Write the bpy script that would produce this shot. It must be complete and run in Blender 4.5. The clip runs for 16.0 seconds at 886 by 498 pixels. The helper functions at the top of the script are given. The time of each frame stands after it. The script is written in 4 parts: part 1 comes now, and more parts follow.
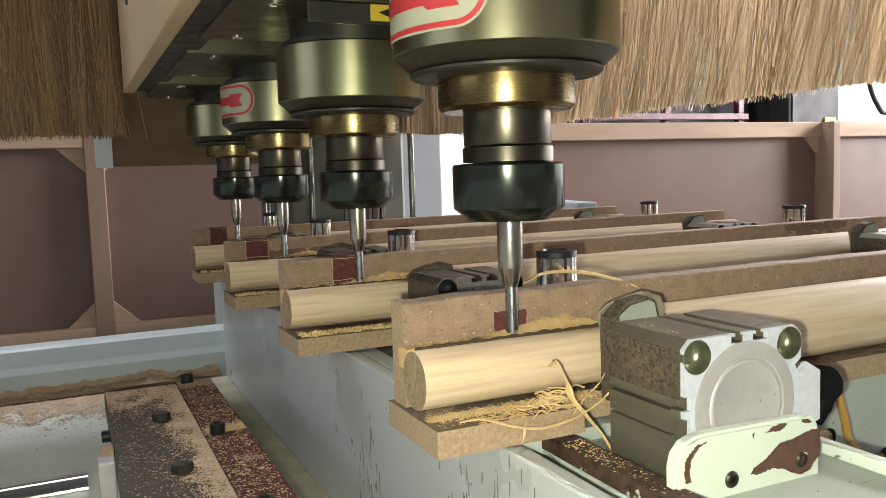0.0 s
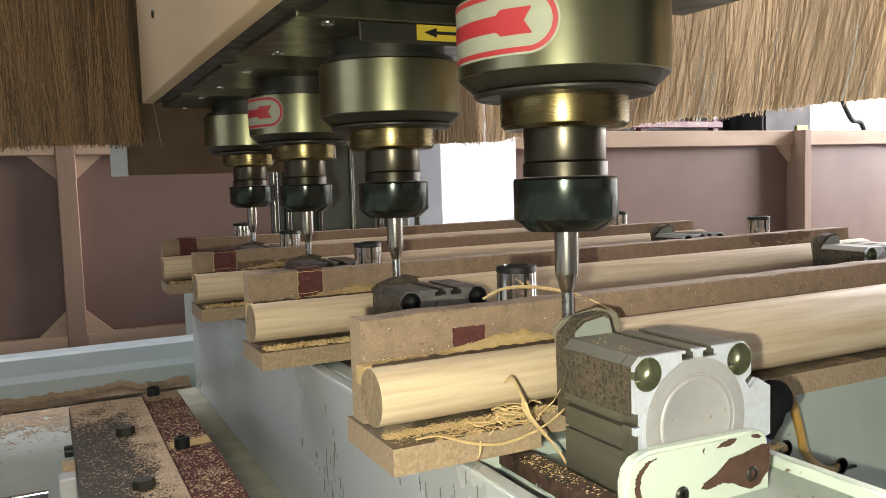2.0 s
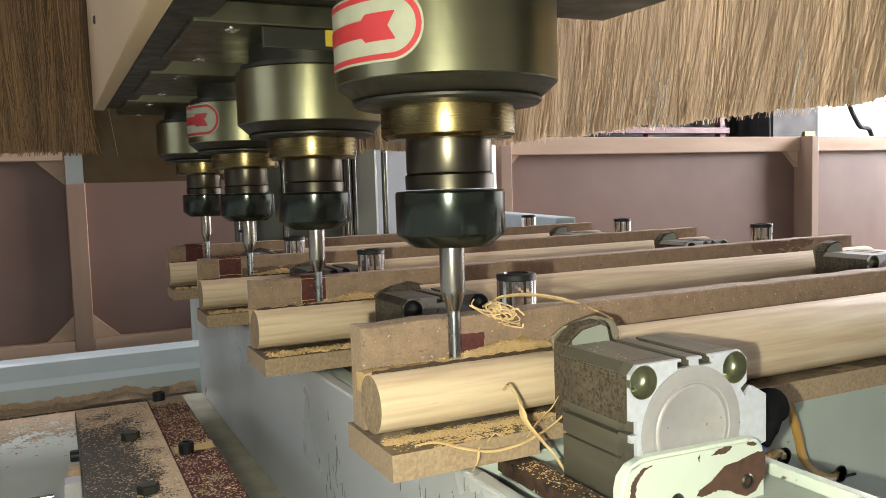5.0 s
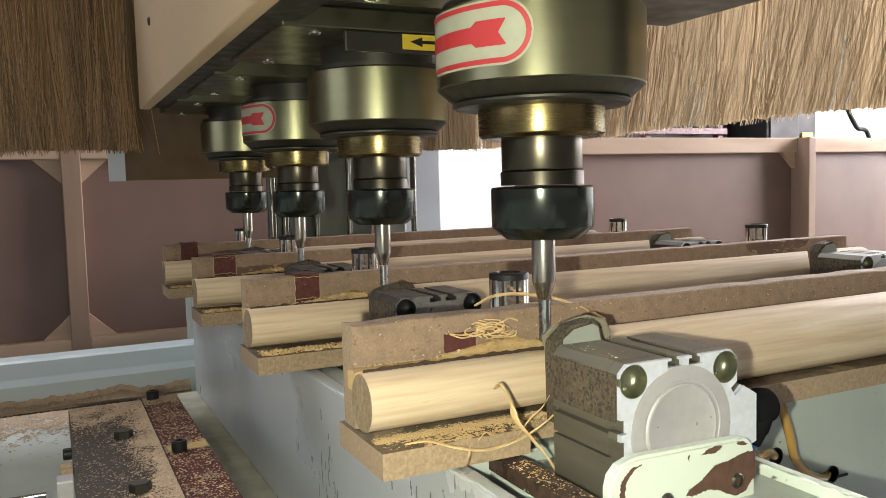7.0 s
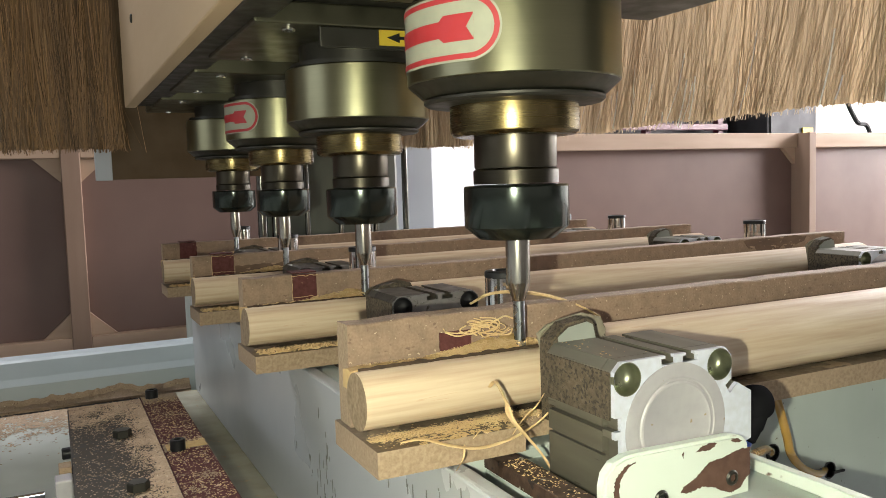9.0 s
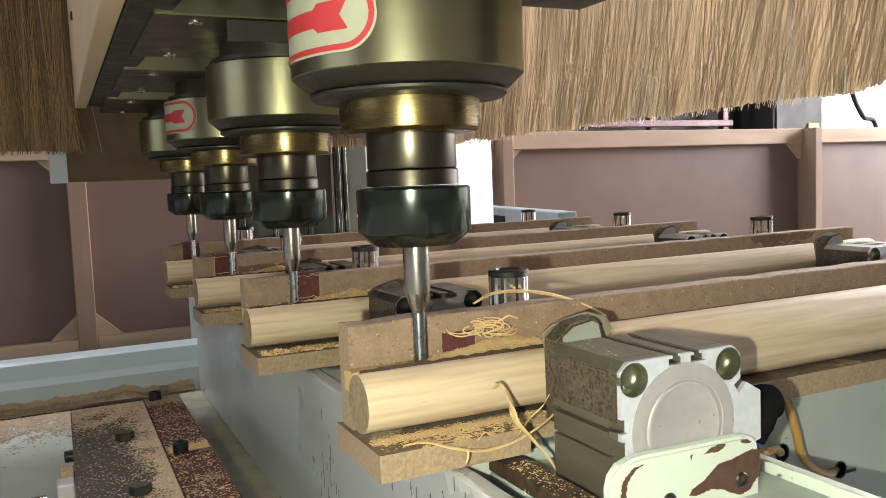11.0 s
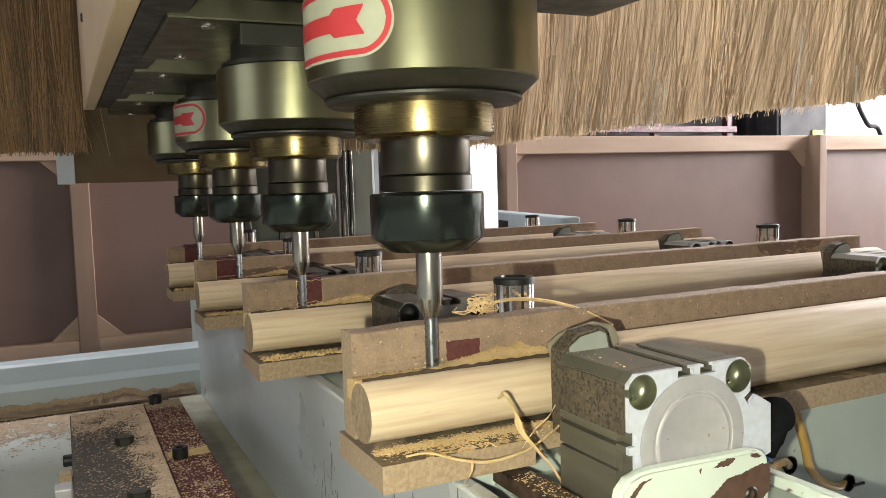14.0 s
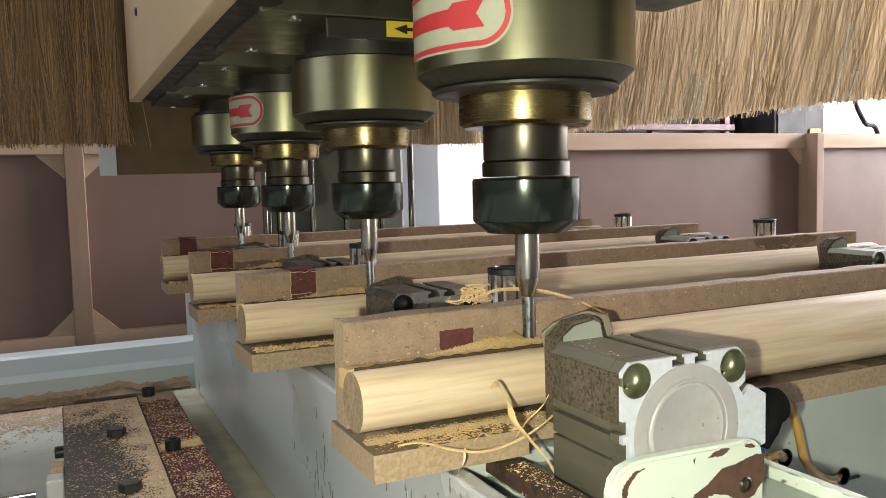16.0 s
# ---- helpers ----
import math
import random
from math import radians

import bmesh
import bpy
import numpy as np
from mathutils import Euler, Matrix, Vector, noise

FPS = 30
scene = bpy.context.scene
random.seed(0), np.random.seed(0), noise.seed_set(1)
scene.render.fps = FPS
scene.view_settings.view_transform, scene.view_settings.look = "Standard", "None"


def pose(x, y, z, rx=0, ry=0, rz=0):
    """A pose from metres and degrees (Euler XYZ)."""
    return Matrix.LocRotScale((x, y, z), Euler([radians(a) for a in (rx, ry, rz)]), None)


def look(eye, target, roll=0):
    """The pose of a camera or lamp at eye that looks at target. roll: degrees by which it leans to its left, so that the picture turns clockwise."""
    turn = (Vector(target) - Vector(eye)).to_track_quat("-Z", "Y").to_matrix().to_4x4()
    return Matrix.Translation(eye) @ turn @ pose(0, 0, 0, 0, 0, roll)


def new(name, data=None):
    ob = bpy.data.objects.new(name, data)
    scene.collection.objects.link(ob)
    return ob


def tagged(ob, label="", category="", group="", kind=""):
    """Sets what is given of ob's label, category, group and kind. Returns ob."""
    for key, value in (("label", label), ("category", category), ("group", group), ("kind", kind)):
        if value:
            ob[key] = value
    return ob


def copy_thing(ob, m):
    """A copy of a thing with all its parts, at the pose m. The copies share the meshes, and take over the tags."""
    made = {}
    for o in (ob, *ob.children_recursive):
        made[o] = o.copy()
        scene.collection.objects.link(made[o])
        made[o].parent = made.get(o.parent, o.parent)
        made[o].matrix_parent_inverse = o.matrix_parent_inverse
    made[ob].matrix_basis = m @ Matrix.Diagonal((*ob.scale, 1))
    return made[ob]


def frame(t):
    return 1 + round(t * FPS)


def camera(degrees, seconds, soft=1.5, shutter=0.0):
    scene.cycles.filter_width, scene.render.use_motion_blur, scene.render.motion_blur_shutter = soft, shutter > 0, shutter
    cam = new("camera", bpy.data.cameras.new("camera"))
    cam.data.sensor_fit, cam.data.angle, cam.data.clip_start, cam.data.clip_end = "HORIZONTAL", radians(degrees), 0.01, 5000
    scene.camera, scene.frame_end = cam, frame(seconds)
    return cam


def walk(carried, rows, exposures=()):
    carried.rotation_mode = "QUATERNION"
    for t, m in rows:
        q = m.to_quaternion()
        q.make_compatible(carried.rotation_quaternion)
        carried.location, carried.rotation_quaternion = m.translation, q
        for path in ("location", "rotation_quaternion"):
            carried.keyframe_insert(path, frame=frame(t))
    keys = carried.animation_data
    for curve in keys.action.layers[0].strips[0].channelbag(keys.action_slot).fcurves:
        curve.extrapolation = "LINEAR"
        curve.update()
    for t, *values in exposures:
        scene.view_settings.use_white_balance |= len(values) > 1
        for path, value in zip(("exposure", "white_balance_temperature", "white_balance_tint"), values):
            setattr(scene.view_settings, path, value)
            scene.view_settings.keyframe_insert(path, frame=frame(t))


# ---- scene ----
cam = camera(57.27, 16.0, soft=0.9)
PATH = [
    (0, (-0.1488, -0.3761, 1.0634), (0.6809, 1.4344, 0.8793), -1.90),
    (0.5, (-0.1498, -0.3828, 1.0660), (0.6918, 1.4228, 0.8887), -1.77),
    (1, (-0.1462, -0.3892, 1.0674), (0.7131, 1.4088, 0.8982), -1.78),
    (1.5, (-0.1438, -0.3883, 1.0682), (0.7306, 1.4025, 0.9000), -1.84),
    (2, (-0.1399, -0.3827, 1.0687), (0.7382, 1.4062, 0.8982), -1.82),
    (2.5, (-0.1388, -0.3833, 1.0690), (0.7324, 1.4092, 0.9021), -1.72),
    (3, (-0.1437, -0.3884, 1.0689), (0.7192, 1.4083, 0.9028), -1.93),
    (3.5, (-0.1457, -0.3905, 1.0696), (0.7128, 1.4085, 0.9068), -1.93),
    (4, (-0.1429, -0.3878, 1.0695), (0.7172, 1.4107, 0.9083), -1.91),
    (6.5, (-0.1369, -0.3910, 1.0726), (0.7295, 1.4052, 0.9211), -1.54),
    (7, (-0.1357, -0.3902, 1.0699), (0.7325, 1.4047, 0.9128), -1.54),
    (7.5, (-0.1334, -0.3896, 1.0698), (0.7356, 1.4044, 0.9074), -1.57),
    (8, (-0.1312, -0.3872, 1.0716), (0.7348, 1.4080, 0.9066), -1.57),
    (8.5, (-0.1312, -0.3893, 1.0710), (0.7340, 1.4064, 0.9061), -1.70),
    (9, (-0.1327, -0.3918, 1.0706), (0.7326, 1.4038, 0.9060), -1.83),
    (11.5, (-0.1277, -0.3850, 1.0701), (0.7231, 1.4173, 0.9027), -2.36),
    (12, (-0.1289, -0.3845, 1.0691), (0.7209, 1.4185, 0.9048), -2.38),
    (12.5, (-0.1304, -0.3841, 1.0686), (0.7184, 1.4195, 0.9051), -2.26),
    (13, (-0.1311, -0.3830, 1.0686), (0.7191, 1.4202, 0.9074), -1.91),
    (13.5, (-0.1289, -0.3815, 1.0709), (0.7208, 1.4222, 0.9130), -1.77),
    (14, (-0.1268, -0.3797, 1.0715), (0.7219, 1.4243, 0.9130), -1.78),
    (14.5, (-0.1236, -0.3777, 1.0684), (0.7294, 1.4240, 0.9063), -1.80),
    (15, (-0.1225, -0.3765, 1.0685), (0.7334, 1.4237, 0.9044), -1.70),
    (15.5, (-0.1235, -0.3772, 1.0665), (0.7312, 1.4234, 0.9011), -1.60),
    (16, (-0.1238, -0.3776, 1.0667), (0.7305, 1.4232, 0.9016), -1.51),
]
walk(cam, [(t, look(eye, target, roll)) for t, eye, target, roll in PATH])

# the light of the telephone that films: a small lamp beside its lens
def lamp(name, kind, m, energy, color, **more):
    data = bpy.data.lights.new(name, kind)
    data.energy, data.color = energy, color
    for k, v in more.items():
        if k == "size":
            data.size = v
        elif k == "size_y":
            data.shape, data.size_y = "RECTANGLE", v
        elif k == "radius":
            data.shadow_soft_size = v
        elif k == "cone":
            data.spot_size, data.spot_blend = v, 0.35
    ob = new(name, data)
    ob.matrix_world = m
    return ob


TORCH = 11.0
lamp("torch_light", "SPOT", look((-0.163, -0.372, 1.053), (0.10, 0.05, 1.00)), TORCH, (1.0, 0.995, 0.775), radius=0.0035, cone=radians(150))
# daylight at the open door; the other three are unseen fill lamps, added
lamp("door_daylight", "AREA", look((8.8, 2.0, 2.9), (0.8, 1.2, 1.0)), 2500, (1.0, 0.94, 0.95), size=6.0, size_y=2.4)
lamp("west_fill_light", "AREA", look((-7.8, 0.2, 2.7), (0.0, 0.2, 0.9)), 50, (1.0, 0.95, 0.95), size=4.6, size_y=2.2)
lamp("southwest_fill_light", "AREA", look((-4.4, -6.8, 2.9), (0.3, 0.3, 1.1)), 22, (1.0, 0.94, 0.93), size=3.6, size_y=2.0)
lamp("roof_fill_light", "AREA", look((-1.2, 3.5, 4.85), (-0.1, 0.4, 0.85)), 210, (0.98, 0.97, 1.0), size=3.8, size_y=1.8)
world = bpy.data.worlds.new("sky")
scene.world = world
world.use_nodes = True
sky = world.node_tree.nodes.new("ShaderNodeTexSky")
sky.sky_type, sky.sun_disc = "NISHITA", False
sky.sun_elevation, sky.sun_rotation = radians(48), radians(70)
world.node_tree.links.new(sky.outputs[0], world.node_tree.nodes["Background"].inputs[0])
world.node_tree.nodes["Background"].inputs[1].default_value = 0.12
scene.view_settings.exposure = 0.0


# ---- materials ----
def mat(name, color, rough=0.6, metal=0.0, second=None, scale=30.0, stretch=(1, 1, 1), amount=0.5, bump=0.0, bump_scale=None,
        spots=None, spot_scale=60.0, spot_at=0.62, dark=None, dark_scale=100.0, dark_at=0.65, detail=6.0, coat=0.0, rough_vary=0.1, patch=0.12, patch_scale=6.0, island=0.0):
    """Base colour mixed with a second one by noise, broad patches over it, spots by a sharper noise, bump and uneven gloss."""
    m = bpy.data.materials.new(name)
    m.use_nodes = True
    nt = m.node_tree
    n, l = nt.nodes, nt.links
    b = n["Principled BSDF"]
    tc = n.new("ShaderNodeTexCoord")
    mp = n.new("ShaderNodeMapping")
    mp.inputs["Scale"].default_value = stretch
    l.new(tc.outputs["Object"], mp.inputs[0])

    def noise_node(s, d=detail, dist=0.0):
        t = n.new("ShaderNodeTexNoise")
        t.inputs["Scale"].default_value, t.inputs["Detail"].default_value, t.inputs["Distortion"].default_value = s, d, dist
        l.new(mp.outputs[0], t.inputs["Vector"])
        return t

    def ramp(fac, lo, hi):
        r = n.new("ShaderNodeMapRange")
        r.inputs[1].default_value, r.inputs[2].default_value = lo, hi
        l.new(fac, r.inputs[0])
        return r.outputs[0]

    def mix(kind, fac, a, c):
        x = n.new("ShaderNodeMix")
        x.data_type, x.blend_type = "RGBA", kind
        for sock, v in ((x.inputs[0], fac), (x.inputs[6], a), (x.inputs[7], c)):
            if isinstance(v, (int, float)):
                sock.default_value = v
            elif isinstance(v, tuple):
                sock.default_value = (*v, 1)
            else:
                l.new(v, sock)
        return x.outputs[2]

    second = second or tuple(c * 0.7 for c in color)
    fine = noise_node(scale)
    out = mix("MIX", ramp(fine.outputs[0], 0.5 - amount / 2, 0.5 + amount / 2), color, second)
    broad = noise_node(patch_scale, 3.0)
    out = mix("MULTIPLY", 1.0, out, mix("MIX", ramp(broad.outputs[0], 0.3, 0.7), (1 - patch,) * 3, (1.0, 1.0, 1.0)))
    if spots:
        s = noise_node(spot_scale, 4.0, 0.3)
        out = mix("MIX", ramp(s.outputs[0], spot_at, spot_at + 0.03), out, spots)
    if dark:
        s = noise_node(dark_scale, 4.0, 0.3)
        out = mix("MIX", ramp(s.outputs[0], dark_at, dark_at + 0.04), out, dark)
    if island:
        g = n.new("ShaderNodeNewGeometry")
        out = mix("MULTIPLY", 1.0, out, mix("MIX", g.outputs["Random Per Island"], (1 - island,) * 3, (1.0, 1.0, 1.0)))
    l.new(out, b.inputs["Base Color"])
    b.inputs["Metallic"].default_value = metal
    l.new(ramp_to(nt, fine.outputs[0], max(rough - rough_vary, 0.03), min(rough + rough_vary, 1)), b.inputs["Roughness"])
    b.inputs["Coat Weight"].default_value = coat
    if bump:
        bn = n.new("ShaderNodeBump")
        bn.inputs["Strength"].default_value, bn.inputs["Distance"].default_value = min(bump, 1.0), 0.001
        src = noise_node(bump_scale) if bump_scale else fine
        l.new(src.outputs[0], bn.inputs["Height"])
        l.new(bn.outputs[0], b.inputs["Normal"])
    return m


def ramp_to(nt, fac, lo, hi):
    r = nt.nodes.new("ShaderNodeMapRange")
    r.inputs[1].default_value, r.inputs[2].default_value = 0.3, 0.7
    r.inputs[3].default_value, r.inputs[4].default_value = lo, hi
    nt.links.new(fac, r.inputs[0])
    return r.outputs[0]


def plain_glow(name, color, strength):
    m = bpy.data.materials.new(name)
    m.use_nodes = True
    b = m.node_tree.nodes["Principled BSDF"]
    b.inputs["Base Color"].default_value = (*color, 1)
    b.inputs["Emission Color"].default_value = (*color, 1)
    b.inputs["Emission Strength"].default_value = strength
    return m


MDF = mat("mdf", (0.365, 0.258, 0.178), 0.85, second=(0.215, 0.143, 0.098), scale=700, amount=1.0, detail=8.0, bump=0.22, spots=(0.50, 0.39, 0.275), spot_scale=420, spot_at=0.66, patch=0.30, patch_scale=110, dark=(0.17, 0.11, 0.075), dark_scale=330, dark_at=0.63)
MDF_STAIN_SHADE = mat("stained_shaded_mdf", (0.20, 0.145, 0.09), 0.85, second=(0.14, 0.10, 0.06), scale=300, amount=0.5, bump=0.4, spots=(0.30, 0.22, 0.14), spot_scale=42, spot_at=0.60, patch=0.3, patch_scale=40)
MDF_EDGE = mat("mdf_edge", (0.40, 0.295, 0.19), 0.9, second=(0.27, 0.19, 0.12), scale=500, amount=0.5, bump=0.5, patch=0.15, patch_scale=20)
BEECH = mat("beech", (0.67, 0.555, 0.385), 0.5, second=(0.50, 0.36, 0.24), scale=210, stretch=(0.07, 1.3, 1.3), amount=0.45, bump=0.2, patch=0.14, patch_scale=14, spots=(0.52, 0.375, 0.25), spot_scale=330, spot_at=0.655)
SCORCH = mat("scorched_mdf", (0.08, 0.045, 0.026), 0.85, second=(0.20, 0.13, 0.085), scale=90, stretch=(0.4, 1, 1), amount=0.6, bump=0.4, spots=(0.32, 0.22, 0.15), spot_scale=260, spot_at=0.60)
CRACK_DARK = mat("scorched_crack_shade", (0.045, 0.028, 0.014), 0.9, second=(0.09, 0.055, 0.028), scale=300, amount=0.6, bump=0.5)
END_GRAIN = mat("end_grain", (0.33, 0.24, 0.145), 0.85, second=(0.17, 0.12, 0.07), scale=320, amount=0.5, bump=0.3)
CUT_WOOD = mat("cut_wood", (0.62, 0.44, 0.20), 0.9, second=(0.50, 0.33, 0.14), scale=260, amount=0.6, bump=0.8, patch=0.2, patch_scale=40)
SHAVING = mat("shaving", (0.72, 0.54, 0.29), 0.75, second=(0.56, 0.38, 0.18), scale=120, amount=0.6, bump=0.2)
SAWDUST = mat("sawdust", (0.70, 0.53, 0.37), 0.95, second=(0.50, 0.355, 0.235), scale=520, amount=0.5, bump=1.0, island=0.45, dark=(0.22, 0.145, 0.09), dark_scale=430, dark_at=0.64, spots=(0.85, 0.72, 0.55), spot_scale=620, spot_at=0.66, patch=0.25, patch_scale=60)
RED_TAPE = mat("red_tape", (0.105, 0.027, 0.024), 0.85, second=(0.07, 0.018, 0.016), scale=300, amount=0.6, bump=0.5, spots=(0.42, 0.29, 0.18), spot_scale=220, spot_at=0.70)
STEEL = mat("steel", (0.60, 0.59, 0.55), 0.24, 1.0, scale=90, stretch=(1, 1, 8), amount=0.8, second=(0.53, 0.52, 0.485), rough_vary=0.012, patch=0.08)
BODY_STEEL = mat("brushed_spindle_steel", (0.25, 0.243, 0.150), 0.30, 1.0, second=(0.225, 0.22, 0.135), scale=160, stretch=(0.3, 0.3, 9), amount=0.8, rough_vary=0.012, patch=0.10, patch_scale=9, bump=0.02)
BRASS = mat("gold_flange", (0.185, 0.145, 0.066), 0.27, 1.0, second=(0.165, 0.128, 0.058), scale=160, stretch=(0.3, 0.3, 9), amount=0.8, rough_vary=0.012, patch=0.12)
SHAFT = mat("oiled_shaft", (0.088, 0.078, 0.058), 0.32, 1.0, second=(0.09, 0.08, 0.06), scale=160, stretch=(0.3, 0.3, 8), amount=0.7, rough_vary=0.012)
NUT = mat("black_oxide", (0.058, 0.068, 0.060), 0.18, 0.9, second=(0.044, 0.052, 0.046), scale=90, stretch=(1, 1, 0.2), amount=0.7, rough_vary=0.03)
BIT = mat("carbide_bit", (0.30, 0.32, 0.33), 0.28, 1.0, second=(0.19, 0.20, 0.21), scale=200, amount=0.7)
SHANK = mat("ground_shank", (0.44, 0.42, 0.375), 0.24, 1.0, second=(0.38, 0.36, 0.32), scale=120, stretch=(0.4, 0.4, 8), amount=0.7, rough_vary=0.010)
DISC = mat("worn_disc", (0.37, 0.355, 0.365), 0.5, 0.2, second=(0.44, 0.425, 0.43), scale=200, amount=0.6, bump=0.06, spots=(0.30, 0.23, 0.15), spot_scale=190, spot_at=0.69, patch=0.15, patch_scale=30)
WELL = mat("oily_bolt_well", (0.27, 0.28, 0.19), 0.34, 0.8, second=(0.12, 0.125, 0.08), scale=120, amount=0.6)
ALU = mat("cast_aluminium", (0.54, 0.57, 0.66), 0.5, 0.0, second=(0.44, 0.455, 0.49), scale=260, amount=0.6, bump=0.06, spots=(0.42, 0.38, 0.30), spot_scale=90, spot_at=0.72, patch=0.10)
ALU_SIDE = mat("dark_profile", (0.165, 0.155, 0.12), 0.45, 0.35, second=(0.10, 0.09, 0.066), dark=(0.035, 0.028, 0.018), dark_scale=150, dark_at=0.66, scale=45, stretch=(0.7, 0.2, 1.5), amount=0.8, bump=0.05, patch=0.25, patch_scale=30)
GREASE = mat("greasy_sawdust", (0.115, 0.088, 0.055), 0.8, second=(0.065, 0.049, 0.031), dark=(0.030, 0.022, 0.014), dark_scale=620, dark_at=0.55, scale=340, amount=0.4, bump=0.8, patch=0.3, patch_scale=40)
GREEN = mat("pale_green_enamel", (0.42, 0.47, 0.43), 0.42, second=(0.36, 0.405, 0.37), scale=25, amount=0.7, bump=0.04, patch=0.14, patch_scale=5, spots=(0.10, 0.075, 0.05), spot_scale=300, spot_at=0.70)
CHIPPED = mat("chipped_green_enamel", (0.64, 0.70, 0.63), 0.42, second=(0.56, 0.62, 0.54), scale=25, amount=0.7, bump=0.1, spots=(0.095, 0.04, 0.022), spot_scale=34, spot_at=0.64, patch=0.1)
RUST = mat("rusty_primer", (0.11, 0.054, 0.036), 0.75, second=(0.065, 0.030, 0.02), scale=160, amount=0.6, bump=0.3)
GREY_PAINT = mat("grey_enamel", (0.52, 0.545, 0.55), 0.33, second=(0.44, 0.465, 0.475), scale=8, amount=0.8, bump=0.03, patch=0.16, patch_scale=4, spots=(0.20, 0.21, 0.20), spot_scale=70, spot_at=0.76)
OLIVE = mat("grimy_olive_sheet", (0.40, 0.38, 0.27), 0.6, second=(0.29, 0.27, 0.185), scale=40, amount=0.6, bump=0.2, spots=(0.34, 0.25, 0.15), spot_scale=120, spot_at=0.66, patch=0.25, patch_scale=12)
BED_PAINT = mat("bed_enamel", (0.72, 0.76, 0.71), 0.62, second=(0.65, 0.69, 0.63), scale=20, amount=0.7, bump=0.05, spots=(0.09, 0.09, 0.07), spot_scale=75, spot_at=0.74, patch=0.2, patch_scale=7)
BLUE_PAINT = mat("blue_grey_enamel", (0.45, 0.51, 0.53), 0.5, second=(0.37, 0.43, 0.45), scale=14, amount=0.8, bump=0.03, patch=0.2, patch_scale=5)
CHAMFER = mat("dark_chamfer", (0.085, 0.08, 0.058), 0.4, 0.8, second=(0.05, 0.047, 0.035), scale=120, amount=0.7)
DARK_STEEL = mat("dark_steel", (0.055, 0.053, 0.043), 0.45, 0.7, second=(0.045, 0.043, 0.036), scale=60, amount=0.7, bump=0.05, patch=0.2)
STREAK = mat("dark_drip", (0.17, 0.17, 0.15), 0.6, second=(0.13, 0.13, 0.115), scale=200, amount=0.6)
BLACK = mat("black_plastic", (0.006, 0.006, 0.007), 0.5, second=(0.012, 0.012, 0.013), scale=60, amount=0.6)
BLACK.node_tree.nodes["Principled BSDF"].inputs["Specular IOR Level"].default_value = 0.3
FITTING = mat("matte_black_plastic", (0.007, 0.007, 0.008), 0.45, second=(0.013, 0.013, 0.014), scale=60, amount=0.6, bump=0.1)
FITTING.node_tree.nodes["Principled BSDF"].inputs["Specular IOR Level"].default_value = 0.0
PLATE = mat("dusty_slide_plate", (0.036, 0.033, 0.030), 0.9, 0.0, second=(0.075, 0.058, 0.042), scale=160, amount=0.5, bump=0.3, spots=(0.60, 0.45, 0.31), spot_scale=300, spot_at=0.69)
RED_PLATE = mat("dusty_red_plate", (0.105, 0.014, 0.012), 0.85, second=(0.055, 0.010, 0.009), scale=120, amount=0.6, bump=0.3, spots=(0.66, 0.49, 0.34), spot_scale=200, spot_at=0.66)
HARDBOARD = mat("brown_hardboard", (0.222, 0.136, 0.108), 0.5, second=(0.187, 0.113, 0.09), scale=5, amount=0.8, bump=0.03, bump_scale=200, patch=0.14, patch_scale=2)
PINE = mat("planed_pine", (0.56, 0.40, 0.28), 0.6, second=(0.45, 0.31, 0.21), scale=22, stretch=(0.12, 1, 1), amount=0.6, bump=0.1, patch=0.14)
# the rails' pine darkened for the posts, shade put into its colour
PINE_UP = mat("shaded_pine_post", (0.36, 0.24, 0.17), 0.6, second=(0.29, 0.19, 0.13), scale=22, stretch=(1, 1, 0.12), amount=0.6, bump=0.1, patch=0.14)
PLYWOOD = mat("plywood", (0.60, 0.45, 0.28), 0.6, second=(0.48, 0.34, 0.20), scale=16, stretch=(1, 0.2, 1), amount=0.6, bump=0.1, patch=0.2, patch_scale=8)
CARD = mat("brown_card", (0.115, 0.07, 0.03), 0.7, second=(0.085, 0.05, 0.022), scale=30, amount=0.7, bump=0.1)
BRISTLE = mat("tan_bristle", (0.62, 0.50, 0.345), 0.4, second=(0.49, 0.37, 0.24), scale=18, stretch=(1, 1, 0.15), amount=0.6, island=0.30)
BRISTLE_ROOT = mat("bristle_mass", (0.56, 0.43, 0.28), 0.6, second=(0.40, 0.29, 0.17), scale=160, stretch=(1, 1, 0.02), amount=0.8, bump=0.4, patch=0.45, patch_scale=30)
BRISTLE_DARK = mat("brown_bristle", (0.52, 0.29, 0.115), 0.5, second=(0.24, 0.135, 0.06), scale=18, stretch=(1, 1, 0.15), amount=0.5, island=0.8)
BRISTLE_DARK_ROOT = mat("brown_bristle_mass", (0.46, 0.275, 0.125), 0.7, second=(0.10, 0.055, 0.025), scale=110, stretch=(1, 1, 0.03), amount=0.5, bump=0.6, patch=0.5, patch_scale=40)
BRISTLE_PALE = mat("pale_bristle", (0.95, 0.94, 0.91), 0.3, second=(0.88, 0.86, 0.80), scale=40, amount=0.6)


def let_through(m, share):
    """Light falls through the thin hair of m as well as on it."""
    nt = m.node_tree
    b, o = nt.nodes["Principled BSDF"], nt.nodes["Material Output"]
    t = nt.nodes.new("ShaderNodeBsdfTranslucent")
    x = nt.nodes.new("ShaderNodeMixShader")
    x.inputs[0].default_value = share
    nt.links.new(b.inputs["Base Color"].links[0].from_socket, t.inputs["Color"])
    nt.links.new(b.outputs[0], x.inputs[1])
    nt.links.new(t.outputs[0], x.inputs[2])
    nt.links.new(x.outputs[0], o.inputs["Surface"])


